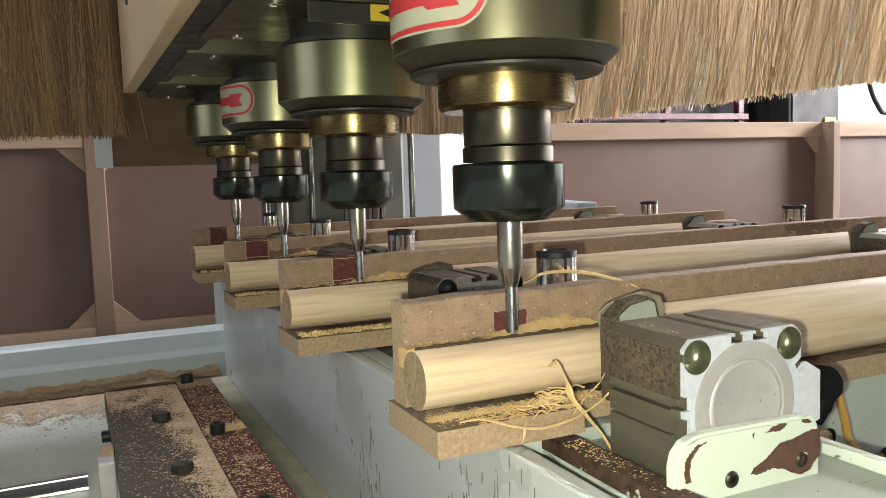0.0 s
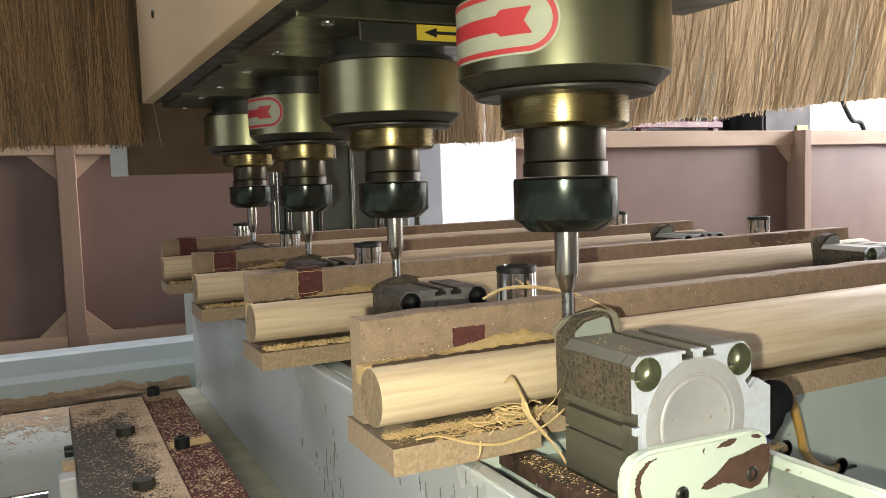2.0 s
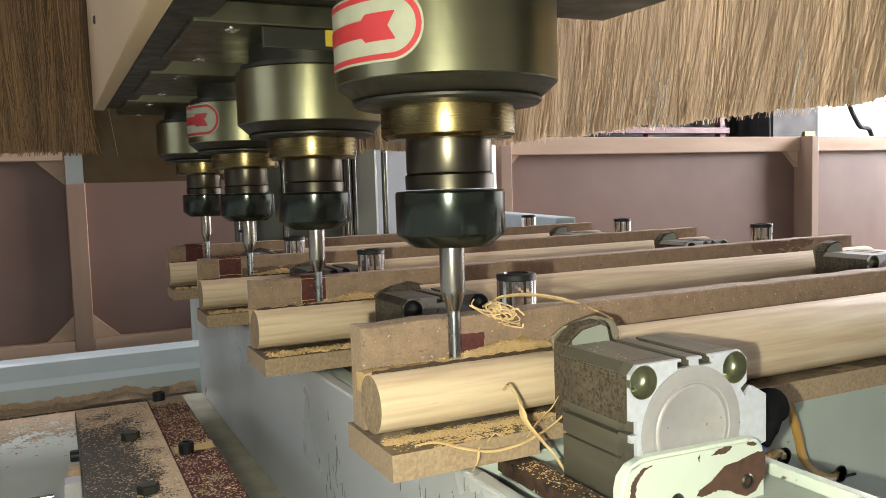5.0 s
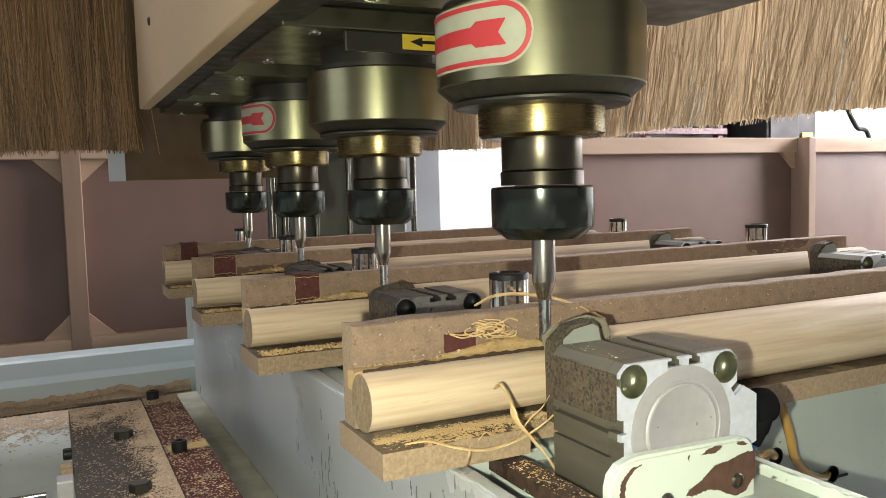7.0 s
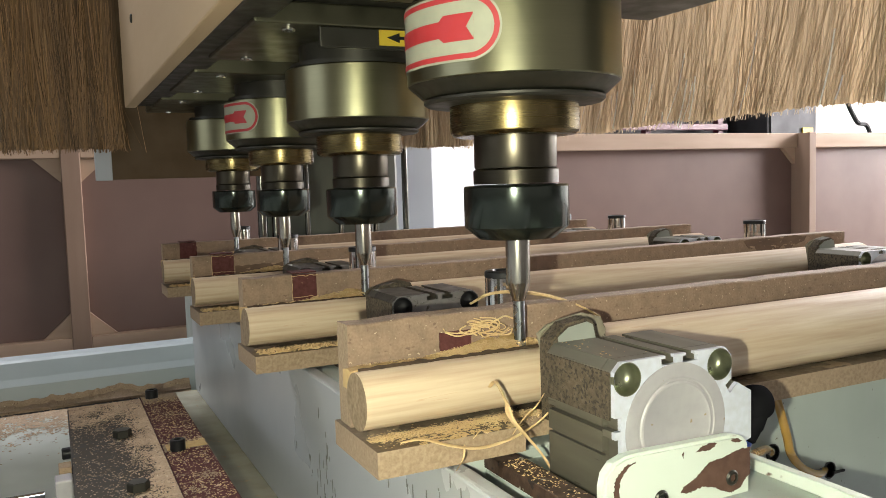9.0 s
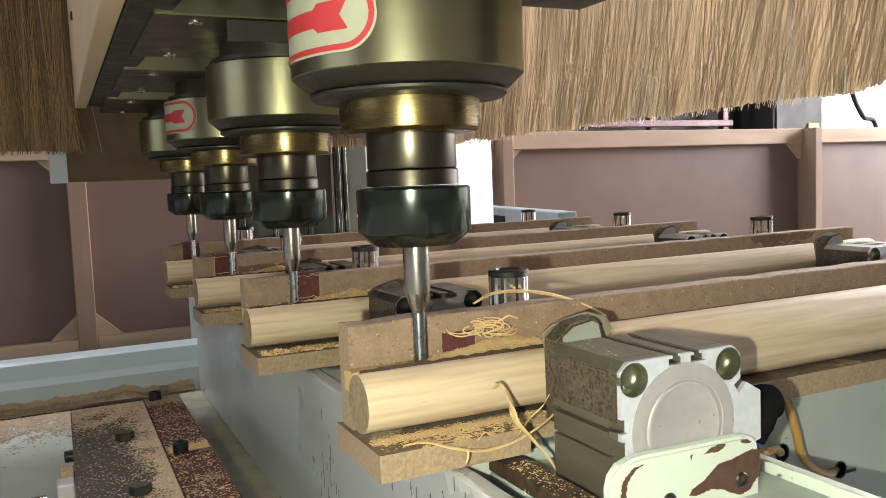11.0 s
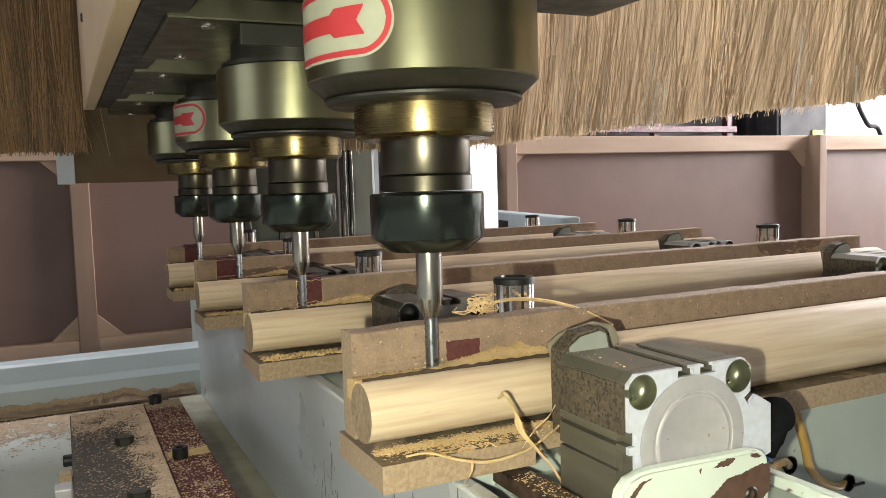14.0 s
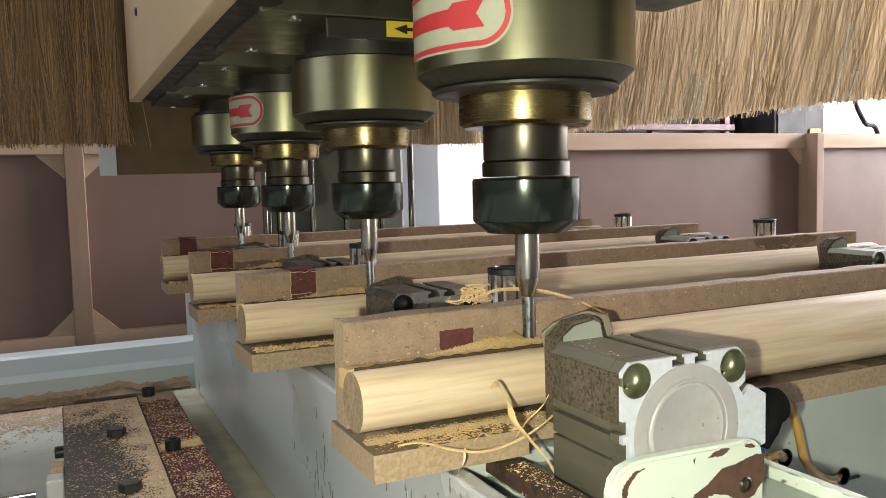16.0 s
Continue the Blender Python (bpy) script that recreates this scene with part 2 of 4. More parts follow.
let_through(BRISTLE, 0.42)
let_through(BRISTLE_ROOT, 0.36)
let_through(BRISTLE_PALE, 0.3)
WHITE = mat("white_sheet_paint", (0.48, 0.51, 0.56), 0.6, second=(0.44, 0.47, 0.52), scale=6, amount=0.8, bump=0.02)
LABEL = mat("label_white", (0.30, 0.31, 0.235), 0.6, second=(0.38, 0.385, 0.29), scale=120, amount=0.6)
LABEL_RED = mat("label_red", (0.40, 0.030, 0.036), 0.5, second=(0.42, 0.028, 0.03), scale=120, amount=0.6)
YELLOW = mat("sticker_yellow", (0.55, 0.40, 0.025), 0.6, second=(0.48, 0.35, 0.025), scale=60, amount=0.6)
TUBE = mat("amber_tube", (0.42, 0.25, 0.06), 0.25, second=(0.35, 0.20, 0.045), scale=30, amount=0.7, coat=0.4)
TUBE_BLUE = mat("blue_ring", (0.02, 0.09, 0.45), 0.4)
CONCRETE = mat("concrete", (0.16, 0.153, 0.142), 0.8, second=(0.12, 0.116, 0.11), scale=12, amount=0.7, bump=0.2, patch=0.25, patch_scale=0.8)
PLASTER = mat("plaster", (0.22, 0.21, 0.195), 0.85, second=(0.18, 0.17, 0.155), scale=9, amount=0.7, bump=0.1, patch=0.15, patch_scale=0.7)
ROOF = mat("roof_sheet", (0.13, 0.133, 0.133), 0.6, 0.2, second=(0.10, 0.104, 0.104), scale=8, amount=0.7, bump=0.1, patch=0.2, patch_scale=0.9)
MAGENTA = mat("magenta_frame", (0.07, 0.006, 0.018), 0.5)
MACHINE = mat("dark_machine", (0.012, 0.011, 0.013), 0.8, second=(0.02, 0.018, 0.02), scale=10, amount=0.7)
GREY_CAB = mat("grey_cabinet", (0.022, 0.023, 0.025), 0.8, second=(0.027, 0.028, 0.03), scale=10, amount=0.7)
GRIMY_SIDE = mat("grimy_profile", (0.095, 0.08, 0.058), 0.5, 0.3, second=(0.05, 0.041, 0.029), dark=(0.02, 0.015, 0.01), dark_scale=180, dark_at=0.60, spots=(0.30, 0.215, 0.12), spot_scale=240, spot_at=0.69, scale=60, amount=0.7, bump=0.3, patch=0.3, patch_scale=30)
COLUMN = mat("grimy_column_enamel", (0.17, 0.19, 0.155), 0.5, second=(0.10, 0.11, 0.09), scale=30, stretch=(1, 1, 0.3), amount=0.7, bump=0.05, patch=0.35, patch_scale=9, spots=(0.04, 0.035, 0.025), spot_scale=90, spot_at=0.72)
COLUMN_PALE = mat("pale_column_enamel", (0.34, 0.36, 0.32), 0.4, second=(0.25, 0.265, 0.235), scale=30, stretch=(1, 1, 0.3), amount=0.7, bump=0.05, patch=0.25, patch_scale=9)
ROD = mat("dull_guide_rod", (0.22, 0.22, 0.205), 0.22, 1.0, second=(0.10, 0.10, 0.09), scale=40, stretch=(1, 1, 0.3), amount=0.8, rough_vary=0.08)
PLATE_STEEL = mat("milled_plate_steel", (0.16, 0.155, 0.105), 0.38, 0.9, second=(0.10, 0.095, 0.066), scale=50, amount=0.7, bump=0.05, patch=0.25, patch_scale=12)
BAND = mat("oiled_collar", (0.05, 0.044, 0.032), 0.38, 0.9, second=(0.03, 0.027, 0.02), scale=120, stretch=(0.3, 0.3, 8), amount=0.7, rough_vary=0.03)
RAIL_RUST = mat("flaking_rusty_edge", (0.075, 0.040, 0.024), 0.75, second=(0.035, 0.020, 0.013), scale=160, amount=0.6, bump=0.6, spots=(0.50, 0.55, 0.47), spot_scale=85, spot_at=0.66, dark=(0.016, 0.011, 0.008), dark_scale=140, dark_at=0.62)
PAD = mat("dusty_tan_pad", (0.30, 0.265, 0.195), 0.8, second=(0.20, 0.175, 0.125), scale=140, amount=0.6, bump=0.4, dark=(0.06, 0.045, 0.03), dark_scale=260, dark_at=0.66, patch=0.3, patch_scale=60)
GRIMY_CAP = mat("grimy_cap", (0.20, 0.19, 0.185), 0.55, 0.1, second=(0.10, 0.092, 0.085), scale=120, amount=0.6, bump=0.2, dark=(0.035, 0.028, 0.02), dark_scale=180, dark_at=0.60, patch=0.3, patch_scale=40)
CHROME = mat("chrome", (0.80, 0.80, 0.79), 0.09, 1.0, second=(0.66, 0.66, 0.65), scale=60, amount=0.7, rough_vary=0.04)
DAYLIGHT = plain_glow("bright_yard", (1.0, 0.97, 0.93), 2.2)


# ---- mesh helpers ----
def obj(name, bm, material, parent=None, label="", smooth=False, at=None):
    me = bpy.data.meshes.new(name)
    bmesh.ops.recalc_face_normals(bm, faces=bm.faces)
    bm.to_mesh(me)
    bm.free()
    for mt in (material if isinstance(material, (list, tuple)) else [material]):
        me.materials.append(mt)
    if smooth:
        for p in me.polygons:
            p.use_smooth = True
    ob = new(name, me)
    if parent:
        ob.parent = parent
    if at:
        ob.matrix_basis = at
    if label:
        tagged(ob, label)
    return ob


def part(name, bm, material, parent, label="", smooth=False, at=None):
    return obj(name, bm, material, parent, label, smooth, at)


def base(name, m=None):
    e = new(name)
    e.empty_display_size = 0.02
    if m:
        e.matrix_basis = m
    return e


def box(bm, x0, x1, y0, y1, z0, z1, bevel=0.0, segments=2, mat_index=0, m=None):
    vs = bmesh.ops.create_cube(bm, size=1.0)["verts"]
    for v in vs:
        v.co = Vector((x0 + (v.co.x + 0.5) * (x1 - x0), y0 + (v.co.y + 0.5) * (y1 - y0), z0 + (v.co.z + 0.5) * (z1 - z0)))
    fs = {f for v in vs for f in v.link_faces}
    for f in fs:
        f.material_index = mat_index
    if bevel:
        r = bmesh.ops.bevel(bm, geom=list({e for f in fs for e in f.edges}), offset=bevel, segments=segments, affect="EDGES", profile=0.5)
        for f in r["faces"]:
            f.material_index = mat_index
        vs = list({v for f in r["faces"] for v in f.verts} | {v for v in vs if v.is_valid})
    if m:
        bmesh.ops.transform(bm, matrix=m, verts=vs)
    return bm


def cube(*a, **k):
    return box(bmesh.new(), *a, **k)


def lathe(profile, steps=64, axis="z", closed=True):
    """A turned body from (radius, height) pairs."""
    bm = bmesh.new()
    rings = []
    for r, h in profile:
        ring = []
        for k in range(steps):
            a = 2 * math.pi * k / steps
            c, s = r * math.cos(a), r * math.sin(a)
            ring.append(bm.verts.new((c, s, h) if axis == "z" else (c, -h, s) if axis == "y" else (h, c, s)))
        rings.append(ring)
    for a, b in zip(rings, rings[1:]):
        for k in range(steps):
            bm.faces.new((a[k], a[(k + 1) % steps], b[(k + 1) % steps], b[k]))
    if closed:
        bm.faces.new(rings[0])
        bm.faces.new(rings[-1])
    return bm


def shade(ob, degrees=35):
    """Smooth shading with sharp edges past an angle."""
    me = ob.data
    bm = bmesh.new()
    bm.from_mesh(me)
    for e in bm.edges:
        e.smooth = not (len(e.link_faces) == 2 and e.calc_face_angle(0) > radians(degrees))
    for f in bm.faces:
        f.smooth = True
    bm.to_mesh(me)
    bm.free()
    return ob


def pipe(points, radius, sides=8, taper=None, flat=1.0):
    """A tube along a smooth line of points."""
    bm = bmesh.new()
    pts = []
    P = [Vector(p) for p in points]
    P = [P[0] * 2 - P[1]] + P + [P[-1] * 2 - P[-2]]
    for i in range(1, len(P) - 2):
        for k in range(6):
            t = k / 6
            a, b, c, d = P[i - 1:i + 3]
            pts.append(0.5 * ((2 * b) + (c - a) * t + (2 * a - 5 * b + 4 * c - d) * t * t + (3 * b - a - 3 * c + d) * t ** 3))
    pts.append(P[-2])
    rings = []
    for i, p in enumerate(pts):
        d = (pts[min(i + 1, len(pts) - 1)] - pts[max(i - 1, 0)]).normalized()
        u = d.cross(Vector((0.13, 0.21, 1))).normalized()
        w = d.cross(u)
        r = radius * (taper(i / (len(pts) - 1)) if taper else 1)
        rings.append([bm.verts.new(p + u * (r * math.cos(2 * math.pi * k / sides)) + w * (r * flat * math.sin(2 * math.pi * k / sides))) for k in range(sides)])
    for a, b in zip(rings, rings[1:]):
        for k in range(sides):
            bm.faces.new((a[k], a[(k + 1) % sides], b[(k + 1) % sides], b[k]))
    bm.faces.new(rings[0])
    bm.faces.new(rings[-1])
    return bm


def extrude_x(profile, x0, x1, cuts=1, jitter=None):
    """A closed (y, z) outline drawn out along x."""
    bm = bmesh.new()
    rings = []
    for k in range(cuts + 1):
        x = x0 + (x1 - x0) * k / cuts
        rings.append([bm.verts.new((x, *((y, z) if not jitter else jitter(x, i, y, z)))) for i, (y, z) in enumerate(profile)])
    n = len(profile)
    for a, b in zip(rings, rings[1:]):
        for i in range(n):
            bm.faces.new((a[i], a[(i + 1) % n], b[(i + 1) % n], b[i]))
    e0, e1 = bm.faces.new(rings[0]), bm.faces.new(rings[-1])
    e0.material_index = e1.material_index = 1
    return bm


def hexbolt(name, at, across=0.013, high=0.008, material=None, parent=None, up=(0, 0, 1)):
    bm = lathe([(across / 2 * 0.9, 0), (across / 2, 0.0006), (across / 2, high - 0.001), (across / 2 * 0.88, high)], 6)
    m = Matrix.Translation(at) @ Vector(up).to_track_quat("Z", "Y").to_matrix().to_4x4()
    return part(name, bm, material or DARK_STEEL, parent, at=m)


def socketbolt(name, at, across=0.010, high=0.009, material=None, parent=None, up=(0, 0, 1)):
    r = across / 2
    bm = lathe([(r, 0), (r, high - 0.0008), (r - 0.0008, high), (r * 0.5, high), (r * 0.5, high - 0.004)], 20)
    m = Matrix.Translation(at) @ Vector(up).to_track_quat("Z", "Y").to_matrix().to_4x4()
    return shade(part(name, bm, material or BLACK, parent, at=m))


# ---- the hall ----
def hall():
    tagged(obj("floor", cube(-8, 9, -7, 9, -0.1, 0), CONCRETE), "grey worn concrete hall floor", "floor", kind="structure")
    for name, dims, mt in (("wall_north", (-8, 9, 9, 9.2, 0, 5), PLASTER),):
        tagged(obj(name, cube(*dims), mt), "pale plastered workshop wall", "wall", kind="structure")
    # unseen wall; its wide opening is added to hold a fill lamp
    bm = bmesh.new()
    box(bm, -8, -6.3, -7.2, -7, 0, 5)
    box(bm, -2.5, 0.0, -7.2, -7, 0, 5)
    box(bm, -6.3, -2.5, -7.2, -7, 0, 1.8)
    box(bm, -6.3, -2.5, -7.2, -7, 4.0, 5)
    box(bm, 0.0, 9, -7.2, -7, 0, 5)
    tagged(obj("wall_south", bm, PLASTER), "pale plastered workshop wall with a wide opening added for fill light", "wall", kind="structure")
    # also unseen, with an opening made only for the west fill lamp
    bm = bmesh.new()
    box(bm, -8.2, -8, -7, -2.1, 0, 5)
    box(bm, -8.2, -8, 2.5, 9, 0, 5)
    box(bm, -8.2, -8, -2.1, 2.5, 0, 1.6)
    box(bm, -8.2, -8, -2.1, 2.5, 3.8, 5)
    tagged(obj("wall_west", bm, PLASTER), "pale plastered workshop wall with an opening added for fill light", "wall", kind="structure")
    # the east wall with a wide open door
    bm = bmesh.new()
    box(bm, 9, 9.2, -7, -1.6, 0, 5)
    box(bm, 9, 9.2, 7.6, 9, 0, 5)
    box(bm, 9, 9.2, -1.6, 7.6, 4.2, 5)
    tagged(obj("wall_east", bm, PLASTER), "pale plastered workshop wall with a wide open door", "wall", kind="structure")
    # unseen roof; the hole in it is added for the fill lamp above
    bm = bmesh.new()
    box(bm, -8, 9, -7, 2.4, 5, 5.15)
    box(bm, -8, 9, 4.6, 9, 5, 5.15)
    box(bm, -8, -3.4, 2.4, 4.6, 5, 5.15)
    box(bm, 1.0, 9, 2.4, 4.6, 5, 5.15)
    tagged(obj("ceiling", bm, ROOF), "grey sheet roof with an opening added for fill light", "ceiling", kind="structure")
    tagged(obj("backdrop", cube(10.0, 10.05, -3.5, 9.5, -0.1, 5), DAYLIGHT), "bright overexposed yard beyond the open door", "backdrop", kind="structure")
    tagged(obj("ground", cube(9.2, 60, -40, 40, -0.12, -0.02), CONCRETE), "pale concrete yard outside the door", "ground", kind="structure")


def partition():
    """The timber-framed hardboard screen behind the machine."""
    p = base("partition_screen", Matrix.Translation((0, 2.6, 0)))
    tagged(p, "timber-framed screen with dark brown hardboard panels", "partition")
    posts = [(-1.75, 0.032, 0.03), (-0.062, 0.030, 0.03), (1.555, 0.026, 0.09), (3.350, 0.024, 0.10), (5.1, 0.024, 0.10)]
    # (centre, half width, how far it stands proud of the rails)
    for x, w, d in posts:
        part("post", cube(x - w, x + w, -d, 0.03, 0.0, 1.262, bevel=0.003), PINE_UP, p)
    for a, b in zip(posts, posts[1:]):
        x0, x1 = a[0] + a[1], b[0] - b[1]
        part("panel", cube(x0, x1, 0.012, 0.018, 0.5, 1.24), HARDBOARD, p, "dark brown hardboard panel")
        part("top_rail", cube(x0, x1, -0.028, 0.028, 1.188, 1.262, bevel=0.003), PINE, p)
        part("bottom_rail", cube(x0, x1, -0.028, 0.028, 0.48, 0.588, bevel=0.003), PINE, p)
        for x, s in ((x0, 1), (x1, -1)):
            for z, up in ((1.188, -1), (0.588, 1)):
                bm = bmesh.new()
                tri = [(x, z), (x + s * 0.085, z), (x, z + up * 0.08)]
                f = [bm.verts.new((u, -0.012, w)) for u, w in tri]
                g = [bm.verts.new((u, 0.012, w)) for u, w in tri]
                bm.faces.new(f)
                bm.faces.new(g)
                for k in range(3):
                    bm.faces.new((f[k], f[(k + 1) % 3], g[(k + 1) % 3], g[k]))
                part("gusset", bm, PINE, p)


def far_things():
    # a blue-grey beam of the next machine, running away from the table
    n = base("rear_beam")
    tagged(n, "pale blue-grey enamelled beam behind the table", "beam")
    turn = Matrix.Translation((0.943, 1.235, 0)) @ pose(0, 0, 0, 0, 0, -12.7)
    part("beam", cube(0, 0.05, 0, 1.3, 0.0, 0.985, bevel=0.004), BLUE_PAINT, n, at=turn)
    part("dark_slot", cube(-0.004, -0.0005, 0.42, 1.25, 0.925, 0.962, bevel=0.001), DARK_STEEL, n, at=turn)
    # an electric cabinet, a dark machine and the rest beyond the screen
    k = base("control_cabinet", Matrix.Translation((5.22, 4.5, 0)))
    tagged(k, "dark grey control cabinet beyond the screen", "cabinet")
    part("body", cube(0, 0.58, 0, 0.5, 0, 2.1, bevel=0.01), GREY_CAB, k)
    part("door", cube(0.03, 0.36, -0.012, 0, 0.1, 2.05, bevel=0.004), GREY_CAB, k)
    part("sticker", cube(0.40, 0.52, -0.016, -0.0005, 1.33, 1.43), YELLOW, k, "small yellow and white warning sticker")
    m = base("far_machine", Matrix.Translation((2.6, 4.7, 0)))
    tagged(m, "dark machine with a magenta frame beyond the screen", "machine")
    part("body", cube(0, 2.5, 0, 0.9, 0, 1.25, bevel=0.02), MACHINE, m)
    part("hood", cube(0.0, 2.5, 0.1, 0.8, 1.25, 2.2, bevel=0.03), MACHINE, m)
    part("frame_rail", cube(-0.1, 2.3, -0.09, -0.061, 1.42, 1.47, bevel=0.005), MAGENTA, m)
    for x in (0.0, 0.75, 1.5, 2.25):
        part("frame_post", cube(x - 0.03, x + 0.03, -0.06, -0.002, 0, 1.9, bevel=0.005), MAGENTA, m)
    w = tagged(base("hanging_cable"), "thick grey cable hanging by the open door", "cable")
    part("cable", pipe([(5.15, 3.7, 2.6), (5.10, 3.7, 2.0), (5.13, 3.7, 1.62), (5.25, 3.7, 1.42), (5.42, 3.7, 1.25), (5.5, 3.7, 0.0)], 0.018), GREY_CAB, w)


# ---- the machine bed ----
def bed():
    t = base("work_table")
    tagged(t, "grey and pale green enamelled machine table", "machine table")
    part("end_plate", cube(0.036, 0.046, -0.60, 0.775, 0.30, 0.930, bevel=0.002), GREY_PAINT, t, "grey enamelled end plate with dark drip streaks")
    part("table_body", cube(0.048, 0.68, -0.030, 0.92, 0.30, 0.929, bevel=0.002), GREEN, t)
    rnd = random.Random(4)
    for k in range(90):
        y, z, spread = rnd.choice([(0.160, 0.895, 0.016), (0.165, 0.865, 0.02), (-0.01, 0.905, 0.03), (0.0, 0.885, 0.025), (0.17, 0.84, 0.03), (-0.05, 0.90, 0.03)])
        y += rnd.gauss(0, spread)
        z += rnd.uniform(-0.03, 0.022)
        w, h = rnd.uniform(0.00012, 0.00036), rnd.uniform(0.001, 0.009) * rnd.uniform(0.3, 1)
        bm = bmesh.new()
        n = [bm.verts.new((0.0359, y + w * a, z + h * b)) for a, b in ((0, 1), (0.7, 0.5), (1, -0.4), (0.6, -0.9), (0, -1.1), (-0.8, -0.8), (-1, -0.2), (-0.5, 0.6))]
        bmesh.ops.extrude_face_region(bm, geom=[bm.faces.new(n)])
        for v in n:
            v.co.x -= 0.0004
        part("drip_streak", bm, STREAK, t)
    # black pieces on the face stand for the shaded depth of the holes
    for x, z in ((0.268, 0.8935), (0.320, 0.8725)):
        shade(part("hole_shade_disc", lathe([(0.0058, 0), (0.0058, 0.0006), (0.0050, 0.0007), (0.0048, -0.002)], 20, axis="y"), BLACK, t, at=Matrix.Translation((x, -0.030, z))))
    part("hole_slot", cube(0.323, 0.334, -0.0312, -0.0301, 0.8695, 0.8710), BLACK, t)

    b = base("machine_bed")
    tagged(b, "pale enamelled machine bed strewn with sawdust", "machine bed")
    part("bed_top", cube(-1.6, 0.035, -0.9, 0.766, 0.70, 0.790, bevel=0.002), BED_PAINT, b)
    prof = [(0.790, 0.60), (0.790, 0.822), (0.800, 0.830), (0.818, 0.848), (0.826, 0.851), (0.850, 0.852), (0.850, 0.60)]
    part("bed_beam", extrude_x(prof, -1.6, 1.2), BLUE_PAINT, b, "blue-grey enamelled bed beam")
    part("bed_frame", cube(-1.55, 1.15, -0.55, 1.0, 0.0, 0.598, bevel=0.004), GREY_PAINT, b)

    part("grimy_channel", cube(-0.0085, 0.0355, -0.6, 0.765, 0.7902, 0.7925), OLIVE, b, "grimy olive channel sheet")
    # shade in the gap below the drift, put in as a black strip
    part("gap_shade_strip", cube(-1.59, 0.034, 0.7662, 0.7768, 0.780, 0.7895), BLACK, b, "black strip standing in for the gap's shade")
    d = tagged(base("sawdust_drift"), "drift of tan sawdust along the bed beam", "sawdust", kind="stuff")
    bm = bmesh.new()
    rnd = random.Random(8)
    cols = 420
    rows = []
    for i in range(cols + 1):
        x = -0.75 + 0.78 * i / cols
        hgt = 0.006 + 0.006 * noise.noise((x * 18, 0.3, 0)) + 0.007 * max(0, noise.noise((x * 6, 2.1, 0))) + 0.004 * noise.noise((x * 75, 4.4, 0)) + 0.002 * noise.noise((x * 190, 1.4, 0))
        hgt = max(0.002, hgt)
        rows.append([bm.verts.new(p) for p in ((x, 0.7893, 0.792 + hgt + 0.006), (x, 0.786, 0.791 + hgt), (x, 0.781 - hgt, 0.7925 + 0.2 * hgt), (x, 0.7775, 0.7912), (x, 0.7775, 0.785), (x, 0.7893, 0.785))])
    for a, c in zip(rows, rows[1:]):
        for k in range(5):
            bm.faces.new((a[k], a[k + 1], c[k + 1], c[k]))
    part("drift", bm, SAWDUST, d)


def dust_bm(n, spot, size, seed, flat=0.45):
    """Loose crumbs: small flattened tetrahedra laid where spot() says."""
    rnd = random.Random(seed)
    verts, faces = [], []
    for _ in range(n):
        x, y, z = spot(rnd)
        s = size * rnd.uniform(0.4, 1.5)
        k = len(verts)
        a = rnd.uniform(0, 6.28)
        long = rnd.uniform(1, 2.4)
        for j in range(3):
            q = a + 2.09 * j
            u, w = math.cos(q) * s * long, math.sin(q) * s
            verts.append((x + u * math.cos(a) - w * math.sin(a), y + u * math.sin(a) + w * math.cos(a), z))
        verts.append((x + rnd.uniform(-s, s) * 0.4, y + rnd.uniform(-s, s) * 0.4, z + s * flat * rnd.uniform(0.6, 1.6)))
        faces += [(k, k + 1, k + 2), (k, k + 1, k + 3), (k + 1, k + 2, k + 3), (k + 2, k, k + 3)]
    bm = bmesh.new()
    vs = [bm.verts.new(v) for v in verts]
    for f in faces:
        bm.faces.new([vs[i] for i in f])
    return bm


